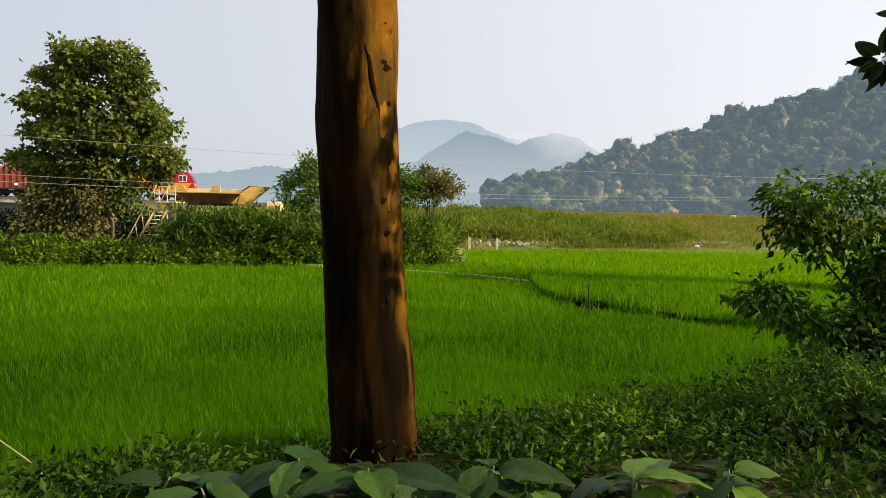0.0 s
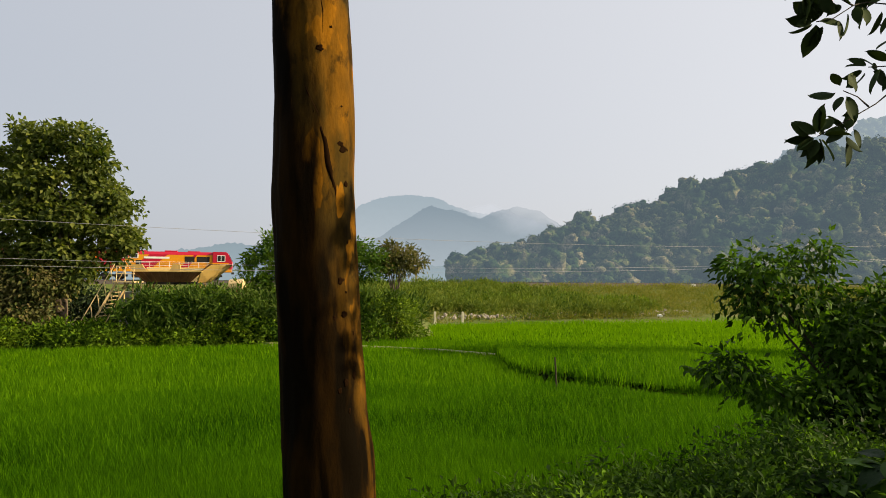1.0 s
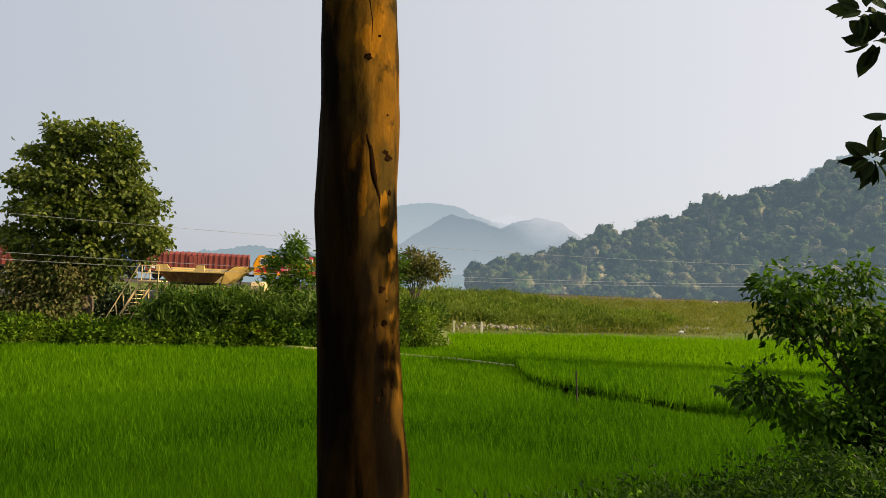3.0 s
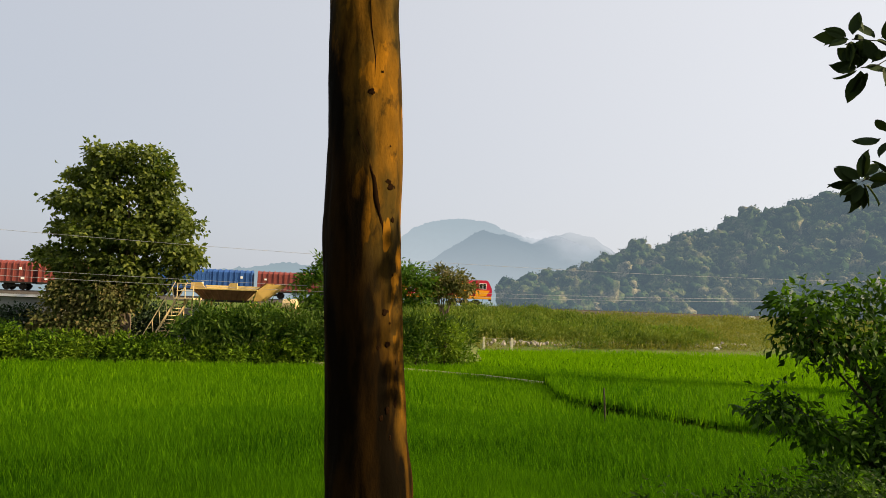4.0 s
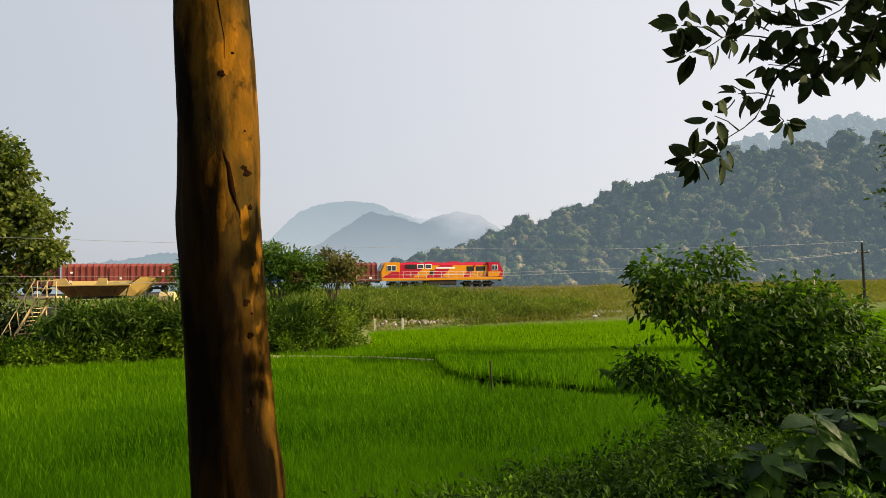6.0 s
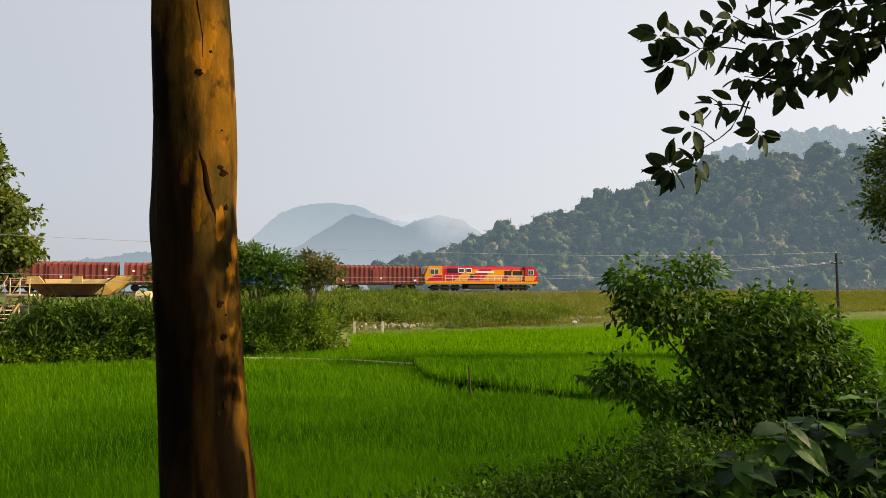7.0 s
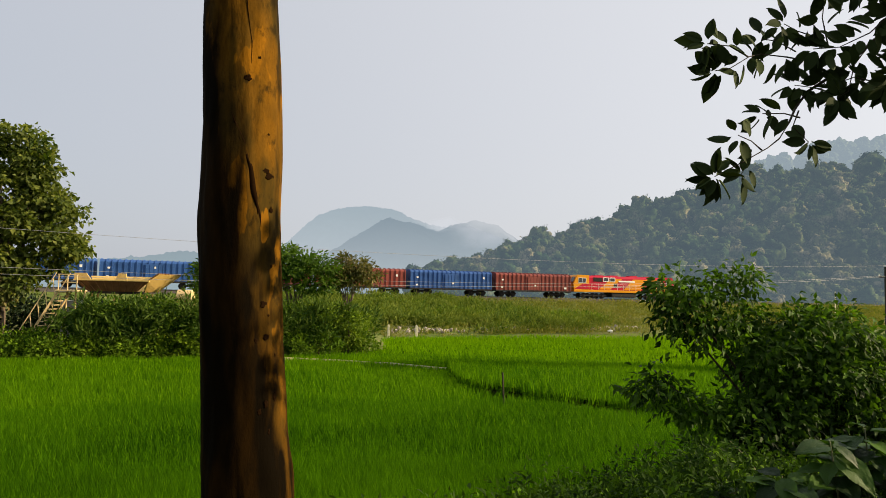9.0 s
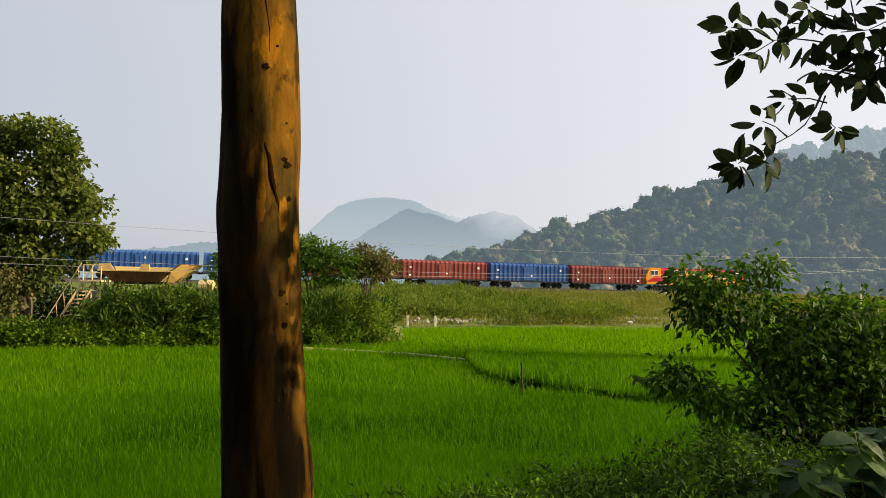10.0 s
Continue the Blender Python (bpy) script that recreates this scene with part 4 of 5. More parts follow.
def hedge_shoots():
    rng = np.random.default_rng(44)
    lumps = []
    for _ in range(260):
        x = rng.uniform(-34, 1)
        if x < -16.8:
            continue
        y = float(field_end(np.array(x))) + rng.uniform(1.0, 3.2)
        top = 2.9 if x < -20 else (3.9 if x < -9.5 else 3.3)
        z = rng.uniform(1.6, top)
        lumps.append((x, y, z, 0.35, 0.3, 0.4, 8, 9))
    me = foliage_mesh("hedge_shoots", lumps, 45, 0.42, 0.22, M_REED, spread=0.22, droop=-0.9, form=0.3)
    tagged(link("hedge_shoots", me, None), "upright pale green shoots and weeds among the shrubs", "weeds", kind="stuff")


hedge_shoots()

shrub("creeper_thicket", "dry tan and olive creepers hanging over the tree's foot", (-22.4, 40.4, 0.7),
      [(-1.6, 0, 3.5, 1.5, 0.9, 1.2, 60, 24), (0.3, 0, 3.6, 1.3, 0.9, 1.3, 56, 24), (-2.6, 0, 1.7, 1.4, 0.9, 1.0, 56, 24), (-0.9, 0, 1.7, 1.3, 0.9, 1.0, 50, 24), (0.7, 0, 1.4, 0.7, 0.7, 0.8, 24, 24), (1.4, 0.2, 3.4, 0.8, 0.8, 0.8, 20, 24)], 0.27, 0.5, M_CREEPER, 47, 0.34, category="creeper", droop=0.6)
# shrubs added, dark-leaved, to give the shadow behind the stair and round the shed
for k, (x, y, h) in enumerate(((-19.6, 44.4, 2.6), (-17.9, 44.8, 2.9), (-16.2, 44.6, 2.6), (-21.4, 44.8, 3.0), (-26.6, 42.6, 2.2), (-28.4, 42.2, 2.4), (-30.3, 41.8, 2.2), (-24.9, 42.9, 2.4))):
    shrub("shade_shrub", "dark green shrub added for the shadow in the yard", (x, y, 0.85),
          [(0, 0, h * 0.5, 1.3, 0.9, h * 0.45, 50, 22), (0.4, -0.3, h * 0.8, 0.8, 0.7, h * 0.2, 22, 20)], 0.26, 0.5, M_SHADE_LEAF, 350 + k, 0.34, group="dark shrubs in the yard")

# young trees beyond the eucalyptus, with flat spreading sprays
limb_tree("young_tree", "young green tree with flat spreading feathery sprays", (-4.4, 44.5, 0.8), 6, 0.13, 12,
          [(-0.9, 0, 6.3, 1.2, 1.2, 0.35, 22, 30), (0.5, 0, 5.9, 1.5, 1.3, 0.35, 28, 30), (-1.9, 0, 5.4, 1.3, 1.2, 0.35, 24, 30), (1.6, 0, 5.2, 1.3, 1.2, 0.35, 24, 30), (-0.4, -0.5, 5.1, 1.8, 1.3, 0.4, 34, 30), (-1.8, -0.4, 4.3, 1.4, 1.2, 0.4, 26, 30), (1.3, -0.4, 4.2, 1.5, 1.2, 0.4, 26, 30)], 0.34, 0.34, M_SPRAY, 31, 0.24, droop=0.15)
limb_tree("young_tree", "young olive tree with russet new leaves", (-0.9, 45.6, 0.8), 5.4, 0.12, 10,
          [(0.1, 0, 5.8, 1.1, 1.1, 0.3, 20, 30), (-0.9, 0, 5.2, 1.2, 1.2, 0.35, 22, 30), (1.0, 0, 5.0, 1.1, 1.1, 0.35, 20, 30), (0.1, -0.4, 4.5, 1.5, 1.2, 0.4, 26, 30)], 0.32, 0.34, M_CREEPER, 32, 0.24, droop=0.15)
limb_tree("young_tree", "slender young green tree with upright leafy shoots", (-9.1, 43.2, 0.8), 6.2, 0.12, 8,
          [(0.1, 0, 6.1, 0.6, 0.6, 0.5, 14, 26), (-0.7, 0, 5.0, 0.8, 0.8, 0.6, 18, 26), (0.7, 0, 4.9, 0.9, 0.9, 0.6, 20, 26), (-0.9, -0.3, 3.8, 1.0, 0.9, 0.6, 20, 26), (0.6, -0.4, 3.4, 1.1, 1.0, 0.7, 22, 26), (0, -0.6, 2.2, 1.3, 1.0, 0.8, 24, 26)], 0.36, 0.36, M_SPRAY, 33, 0.24, droop=0.1)

# dark tree at the far end of the bank
limb_tree("tree", "tall dark feathery-leaved tree beside the paddy", (35.5, 32, 0.2), 17, 0.4, 12,
          [(0.6, 0, 15.0, 2.6, 2.5, 2.2, 153, 30), (-1.6, 0, 12.0, 2.4, 2.4, 1.8, 153, 30), (1.2, 0, 11.0, 3.0, 2.6, 2.4, 170, 30), (-2.4, 0, 9.3, 2.2, 2.2, 1.5, 119, 30), (0.6, 0, 7.6, 3.0, 2.6, 2.0, 153, 30), (3.6, 0, 9, 2.6, 2.4, 3.6, 136, 30), (0.6, 0, 5.2, 2.2, 2.0, 1.2, 85, 30)],
          0.34, 0.44, M_TREE, 41, 0.46)


# ---- the eucalyptus in front ----
TRUNK_Z = [2.36, 2.70, 2.95, 3.38, 3.64, 4.26, 5.03, 5.65, 6.44, 9.74]
TRUNK_X = [-0.398, -0.424, -0.451, -0.487, -0.513, -0.55, -0.592, -0.597, -0.639, -0.801]
TRUNK_R = [0.377, 0.306, 0.295, 0.285, 0.274, 0.270, 0.276, 0.266, 0.255, 0.21]


def trunk_skin(d, z, out=0.0):
    """The place on the bark in the level direction d at height z."""
    c, r = float(np.interp(z, TRUNK_Z, TRUNK_X)), float(np.interp(z, TRUNK_Z, TRUNK_R))
    q = Vector((d.x * 0.9, d.y * 0.9, z * 0.7))
    r += 0.024 * noise.noise(q * 1.7) + 0.010 * noise.noise(q * 5 + Vector((3, 0, 0)))
    r += 0.016 * noise.noise(Vector((d.x * 9, d.y * 9, z * 2.0))) * max(0.12, min(1, (3.7 - z) / 0.7))
    return Vector((c + d.x * (r + out), 4.4 + d.y * (r + out), z))


def build_trunk():
    t = thing("eucalyptus_tree", "smooth eucalyptus trunk with peeling orange bark and dark foot", "tree")
    n, m = 190, 72
    v = []
    for i in range(n):
        z = 2.45 + (9.5 - 2.45) * (i / (n - 1)) ** 1.35
        for k in range(m):
            a = 2 * math.pi * k / m
            v.append(trunk_skin(Vector((math.cos(a), math.sin(a), 0)), z) - Vector((0, 0, 2.45)))
    f = [(i * m + k, i * m + (k + 1) % m, (i + 1) * m + (k + 1) % m, (i + 1) * m + k) for i in range(n - 1) for k in range(m)]
    part("trunk", mesh_from("trunk", v, f, M_BARK), None, t, smooth=True)
    t.location.z = 2.45
    return t


EUCALYPTUS = build_trunk()


# ---- near plants on the bank ----
# big bush at the edge of the bank; lumps about its foot
shrub("bush", "large leafy green bush with drooping side branches", (5.66, 8.6, 1.2),
      [(-0.93, 0, 3.45, 0.46, 0.4, 0.22, 23, 22), (-0.13, 0.1, 3.45, 0.32, 0.35, 0.32, 21, 22), (-1.15, 0, 3.1, 0.14, 0.2, 0.30, 9, 18), (-0.57, 0, 2.95, 0.55, 0.45, 0.26, 32, 22), (0.45, 0, 3.0, 0.45, 0.5, 0.20, 26, 22), (1.10, 0, 2.9, 0.70, 0.5, 0.34, 60, 24),
       (1.75, 0.2, 2.75, 0.40, 0.5, 0.30, 32, 22), (2.15, 0.2, 2.35, 0.36, 0.5, 0.30, 28, 22), (-1.40, -0.1, 2.15, 0.36, 0.3, 0.13, 22, 18), (-0.85, -0.1, 1.85, 0.45, 0.3, 0.14, 21, 18), (0.30, 0, 2.3, 0.45, 0.45, 0.26, 35, 22), (1.25, 0, 2.35, 0.75, 0.6, 0.36, 70, 24),
       (1.75, -0.1, 1.75, 0.7, 0.6, 0.42, 63, 22), (0.55, -0.1, 1.6, 0.7, 0.5, 0.34, 56, 22), (-0.45, -0.2, 1.30, 0.55, 0.5, 0.26, 35, 20), (0.3, -0.2, 1.15, 0.9, 0.6, 0.4, 88, 24), (1.4, -0.3, 1.1, 0.9, 0.7, 0.5, 105, 24), (-0.7, -0.2, 0.95, 0.5, 0.5, 0.3, 38, 20), (2.3, -0.3, 1.5, 0.6, 0.6, 0.5, 63, 22), (0.9, -0.6, 0.8, 1.2, 0.5, 0.35, 88, 22), (-0.1, -0.1, 1.75, 0.5, 0.4, 0.35, 45, 22), (0.15, -0.1, 2.6, 0.5, 0.4, 0.25, 36, 22), (0.8, -0.2, 2.0, 0.6, 0.4, 0.4, 50, 22)],
      0.122, 0.44, M_BUSH, 51, 0.12, stems=9, category="bush", droop=0.6)


def ground_cover():
    rng = np.random.default_rng(61)
    lumps = []
    for _ in range(1500):
        x = rng.uniform(-5.5, 12.5)
        y = rng.uniform(2.4, 1.0 + float(bank_edge(x)))
        if x < -0.2 and y < 4.6 and x > -1.3:
            continue
        if y > float(bank_edge(x)) + 0.9 or (x < 2.5 and y > float(bank_edge(x)) - 1.3) or (y < 3.7 and abs(x) < 2.0 and rng.random() < 0.2):
            continue
        z = float(ground_z(x, y))
        h = rng.uniform(0.08, 0.30) * (1.0 if x > 2 else (0.7 if x > 0 else 0.4))
        if rng.random() < 0.12:
            h *= 1.7
        lumps.append((x, y, z + h * 0.4, 0.34, 0.34, h, int(rng.uniform(8, 36)), 13))
    me = foliage_mesh("ground_cover", lumps, 62, 0.064, 0.40, M_WEED, spread=0.075, droop=0.2, form=1.2, vary=0.6)
    # brighter copies of some lumps: sunlit weed tops painted in the leaf colour
    bright = [(x, y, z + 0.05, 0.28, 0.28, h * 0.8, 12, 16) for x, y, z, _a, _b, h, k, m in lumps if rng.random() < 0.10 and x > 0.4 and y < 9.5]
    tagged(link("lime_weeds", foliage_mesh("lime_weeds", bright, 63, 0.06, 0.4, M_WEED_LIT, spread=0.085, droop=0.0, form=1.0), None), "lime green weed tops with sunlight put into their colour", "weeds", kind="stuff")
    tagged(link("ground_cover", me, None), "tangled small-leaved weeds and creepers on the bank", "weeds", kind="stuff")


ground_cover()


def scrub_slope():
    """Rough grass and low scrub between the paddy and the line."""
    rng = np.random.default_rng(71)
    tall, low = [], []
    for _ in range(5200):
        x = rng.uniform(-12, 125)
        s = rng.uniform(0, 1)
        y0, y1 = float(field_end(np.array(max(x, 2.5)))) + 0.5, TRACK_AT.y + math.tan(TRACK_TURN) * (x - TRACK_AT.x) - 3.6
        y = y0 + (y1 - y0) * s
        z = float(ground_z(x, y))
        if abs(y - float(field_end(np.array(max(x, 2.5)))) - 4.6) < 0.5 and 2.5 < x < 34:
            continue
        if s > 0.24 and x < 36 - 24 * s and rng.random() < 0.8:
            h = rng.uniform(0.5, 1.5) * (1.0 if s < 0.7 else 0.6)
            tall.append((x, y, z + h * 0.5, 0.9, 0.9, h * 0.6, 12, 10))
        elif rng.random() < (0.35 if 0.10 < s < 0.24 else 0.75):
            h = rng.uniform(0.06, 0.22)
            low.append((x, y, z + h * 0.4, 1.3, 1.3, h, 10, 5))
    for x, y, h in ((17, 68.0, 1.0), (18.6, 68.3, 1.3), (20.2, 68.8, 1.5), (21.8, 69.4, 1.3), (13, 65.5, 0.6), (23.6, 70, 0.9), (14.5, 72, 1.2), (8, 70, 1.5), (11, 74, 1.4), (5, 72, 1.5), (73, 96, 2.6), (79, 99, 1.6), (62, 92, 1.2)):
        tall.append((x, y, float(ground_z(x, y)) + h * 0.5, 1.6, 1.0, h * 0.6, 40, 12))
    for nm, lumps, mat, leaf, text in (("tall_grass", tall, M_REED, 0.45, "tall green grass and scrub on the railway bank"), ("rough_grass", low, M_SCRUB, 0.38, "short rough grass turning straw-coloured")):
        me = foliage_mesh(nm, lumps, 72, leaf, 0.22, mat, spread=0.30, droop=-0.7, form=0.3)
        tagged(link(nm, me, None), text, "grass", kind="stuff")


scrub_slope()


def bank_mounds():
    """Leafy mounds of scrub among the grass on the railway bank."""
    rng = np.random.default_rng(75)
    lumps = []
    for _ in range(120):
        x = rng.uniform(-1, 30)
        s = rng.uniform(0.22, 0.85 - 0.018 * max(x, 0))
        y0, y1 = float(field_end(np.array(max(x, 2.5)))) + 5.5, TRACK_AT.y + math.tan(TRACK_TURN) * (x - TRACK_AT.x) - 5.0
        y = y0 + (y1 - y0) * s
        h = rng.uniform(0.5, 1.3)
        lumps.append((x, y, float(ground_z(x, y)) + h * 0.5, rng.uniform(0.6, 1.3), 0.8, h * 0.6, 22, 14))
    me = foliage_mesh("bank_scrub", lumps, 76, 0.34, 0.45, M_SPRAY, spread=0.22, droop=0.1)
    tagged(link("bank_scrub", me, None), "leafy green mounds of scrub on the railway bank", "scrub", kind="stuff")


bank_mounds()


# ---- fittings of the eucalyptus ----
def trunk_point(u, z, out=0.0):
    """A place on the trunk's skin, u from -1 to 1 across the side that faces the road."""
    f = math.sqrt(1 - u * u)
    return trunk_skin(Vector((f * 0.19 + u * 0.98, -f * 0.98 + u * 0.19, 0)).normalized(), z, out)


def trunk_marks(tree):
    def knot(u, z, w, h, proud=0.004):
        p, n = trunk_point(u, z, -0.001), (trunk_point(u, z, 0.1) - trunk_point(u, z)).normalized()
        bm = bmesh.new()
        bmesh.ops.create_icosphere(bm, subdivisions=3, radius=1.0)
        for v in bm.verts:
            d = v.co.copy()
            ring = 1 - 0.4 * math.exp(-((d.x ** 2 + d.z ** 2) / 0.16))
            k = 1 + 0.6 * noise.noise(d * 1.7 + Vector((z * 7, u * 9, 0)))
            v.co = Vector((d.x * w * k, d.y * 0.0045 * ring, d.z * h * k))
        bmesh.ops.transform(bm, matrix=Matrix.Translation(p) @ n.to_track_quat("-Y", "Z").to_matrix().to_4x4(), verts=bm.verts)
        bmesh.ops.translate(bm, vec=(0, 0, -2.45), verts=bm.verts)
        part("knot", bm, M_KNOT, tree, "dark knot in the bark", smooth=True)

    for u, z, w, h in ((0.70, 5.05, 0.020, 0.024), (0.52, 4.43, 0.030, 0.034), (0.55, 4.22, 0.030, 0.026), (0.68, 3.84, 0.016, 0.042), (0.66, 5.27, 0.055, 0.030), (0.55, 5.30, 0.03, 0.022),
                       (0.72, 4.68, 0.010, 0.012), (0.62, 4.36, 0.012, 0.010), (0.50, 3.80, 0.020, 0.035), (0.35, 3.75, 0.018, 0.03), (0.62, 5.55, 0.012, 0.010), (0.40, 6.05, 0.014, 0.012), (0.55, 3.62, 0.012, 0.03), (0.1, 5.9, 0.03, 0.03), (0.74, 4.10, 0.010, 0.018), (0.3, 4.2, 0.015, 0.02)):
        knot(u, z, w * 0.75, h * 0.75)

    def scar(run, radii, label):
        fine = []
        for (u0, z0), (u1, z1) in zip(run, run[1:]):
            fine += [(u0 + (u1 - u0) * q / 6, z0 + (z1 - z0) * q / 6) for q in range(6)]
        fine.append(run[-1])
        radii = np.interp(np.linspace(0, 1, len(fine)), np.linspace(0, 1, len(radii)), radii)
        pts = [trunk_point(u, z, -0.55 * r) - Vector((0, 0, 2.45)) for (u, z), r in zip(fine, radii)]
        part("scar", tube(pts, radii, 8, wobble=1.2), M_KNOT, tree, label, smooth=True)

    scar([(-0.28, 5.66), (-0.14, 5.56), (0.02, 5.46), (0.08, 5.36)], [0.002, 0.006, 0.009, 0.004], "dark healed split in the bark")
    scar([(0.06, 5.42), (0.18, 5.32), (0.24, 5.20), (0.30, 5.10), (0.42, 5.00), (0.46, 4.93)], [0.005, 0.016, 0.020, 0.017, 0.009, 0.002], "dark healed split in the bark")
    scar([(0.10, 6.6), (0.14, 6.35), (0.22, 6.15), (0.20, 6.0)], [0.003, 0.006, 0.006, 0.003], "thin dark bark seam")
    # crown lies above the view; added to cut sky light on near things
    crown = foliage_mesh("crown", [(-1.2, 4.4, 10.2, 2.2, 2.2, 1.4, 60, 26), (0.6, 5.0, 11.4, 2.4, 2.4, 1.6, 60, 26), (-0.8, 3.6, 13.2, 2.4, 2.4, 1.8, 60, 26)], 91, 0.16, 0.28, M_TREE, 0.4, 0.7)
    part("crown", crown, None, tree)


M_KNOT = plain("dark_knot_bark", (0.014, 0.007, 0.003), 0.95, 0, 12, specular=0.0)
trunk_marks(EUCALYPTUS)


# ---- the branch that hangs in from the roadside tree ----
def roadside_tree():
    t = thing("roadside_tree", "dark-leaved roadside tree with a branch hanging out and an unseen shading crown", "tree", at=pose(7.2, 0.6, 2.75))
    base = Vector((7.2, 0.6, 2.75))

    def rel(p):
        return tuple(Vector(p) - base)
    part("trunk", tube([(0, 0, -0.4), (-0.1, 0, 1.5), (-0.3, 0.1, 3.2), (-0.6, 0.2, 5.5)], [0.34, 0.27, 0.22, 0.12], 12, wobble=0.3), M_TRUNK, t, smooth=True)
    # twigs as places (x, z) in the sheet of leaves that hangs out over the bank: run, leaves along it, leaves at its tip
    twigs = [([(5.3, 7.1), (4.34, 6.65), (4.02, 6.36), (3.75, 6.18), (3.62, 6.02), (3.53, 5.90), (3.40, 5.75), (3.27, 5.66), (3.06, 5.54), (2.86, 5.43)], 0, 16),
             ([(3.27, 5.66), (3.24, 5.59), (3.14, 5.48)], 1, 5), ([(3.27, 5.66), (3.15, 5.71), (3.03, 5.74)], 2, 3),
             ([(3.53, 5.90), (3.43, 5.94), (3.30, 5.95)], 3, 5), ([(3.64, 6.01), (3.62, 5.89), (3.76, 5.78)], 0, 8),
             ([(3.85, 6.41), (3.53, 6.42), (3.27, 6.40), (3.14, 6.35), (2.97, 6.24), (2.86, 6.22)], 12, 6), ([(3.14, 6.35), (2.97, 6.41), (2.80, 6.42)], 6, 6),
             ([(3.53, 6.42), (3.42, 6.52), (3.34, 6.56)], 3, 4), ([(3.85, 6.62), (3.68, 6.67), (3.55, 6.71)], 3, 3), ([(3.89, 6.52), (3.79, 6.72), (3.77, 6.92)], 5, 7),
             ([(4.34, 6.80), (4.11, 6.59), (3.89, 6.48), (3.72, 6.48)], 14, 6), ([(4.33, 6.23), (4.11, 6.30), (3.86, 6.21), (3.65, 6.23)], 16, 6),
             ([(4.34, 6.65), (4.15, 6.42), (4.05, 6.18), (3.90, 6.10)], 14, 8), ([(4.6, 6.7), (4.4, 6.42), (4.25, 6.2)], 14, 8), ([(5.3, 7.1), (5.0, 6.8), (4.8, 6.55)], 12, 8), ([(5.3, 7.1), (4.8, 7.1), (4.2, 7.05)], 14, 8), ([(5.9, 7.2), (5.6, 6.9), (5.3, 6.75)], 12, 8),
             ([(5.1, 7.0), (4.7, 6.82), (4.3, 6.75)], 24, 10), ([(5.5, 7.3), (5.1, 7.3), (4.6, 7.2)], 20, 10), ([(5.0, 6.95), (4.75, 6.6), (4.6, 6.4)], 18, 8), ([(5.4, 7.1), (5.1, 6.95), (4.9, 6.95)], 18, 10)]
    rng = np.random.default_rng(17)
    P, A = [], []
    for n_run, (run, along_it, at_tip) in enumerate(twigs):
        pts = [np.array([0.27, -0.15, 4.51]) + 0.9 * np.array([x - 0.34, 4.6 + 0.12 * math.sin(1.7 * n_run + 0.6 * i), z - 4.51]) for i, (x, z) in enumerate(run)]
        r0 = 0.016 if n_run == 0 else 0.006
        radii = [max(0.0032, r0 * (1 - i / len(pts)) ** 1.2) for i in range(len(pts))]
        part("branch", tube([rel(p) for p in pts], radii, 7, wobble=0.2), M_TWIG, t, "thin dark twig")
        along_it, at_tip = round(along_it * 1.4), round(at_tip * 1.3)
        for i in range(along_it + at_tip):
            if i < along_it:
                f = (0.15 + 0.85 * (i + rng.uniform(0.2, 0.8)) / along_it) * (len(pts) - 1.001)
                k = int(f)
                at, way = pts[k] + (pts[k + 1] - pts[k]) * (f - k), unit(pts[k + 1] - pts[k])
                d = way * 0.5 + np.array([way[2], 0, -way[0]]) * (0.9 if i % 2 else -0.9) + rng.normal(size=3) * 0.3
            else:
                at, way = pts[-1], unit(pts[-1] - pts[-2])
                a = 2.4 * i + rng.uniform(-0.5, 0.5)
                d = way * 0.35 + np.array([math.cos(a), rng.uniform(-0.5, 0.5), math.sin(a)])
            d = unit(d + [0, 0, -0.12])
            P.append(at + d * rng.uniform(0.015, 0.05) - np.array(base))
            A.append(d)
    part("branch", tube([(-0.45, 0.15, 4.3), rel((5.6, 2.4, 7.0)), rel((4.74, 3.95, 6.84))], [0.05, 0.035, 0.018], 8, wobble=0.2), M_TWIG, t, "dark bough")
    P, A = np.array(P), np.array(A)
    N = unit(rng.normal(size=P.shape) * 0.55 + [0, -0.75, 0.35])
    L = rng.uniform(0.115, 0.18, len(P))
    part("foliage", oval_leaves("foliage", P, A, N, L, L * 0.50, M_OVER), None, t)
    # unseen crown overhead and behind the camera, added to shade bank and trunk
    crown = foliage_mesh("crown", [(-1.0, -0.6, 6.6, 2.4, 1.7, 1.4, 90, 26), (1.2, -0.8, 7.4, 2.6, 2.2, 1.6, 90, 26), (-4.2, -2.2, 6.6, 2.6, 2.0, 1.2, 90, 26), (-8.0, -2.6, 6.8, 2.6, 2.0, 1.2, 90, 26), (-6, -3.6, 8.4, 3.4, 2.4, 1.4, 90, 26), (-1, -2.6, 8.8, 3.4, 2.4, 1.4, 90, 26), (-9.5, -4.2, 5.4, 2.4, 1.8, 2.2, 90, 26), (-3.5, -5.6, 5.2, 3.0, 1.8, 2.6, 110, 26), (2.0, -4.6, 5.0, 2.6, 1.8, 2.6, 100, 26)], 93, 0.22, 0.5, M_OVER, 0.42, 0.4)
    part("crown", crown, None, t)


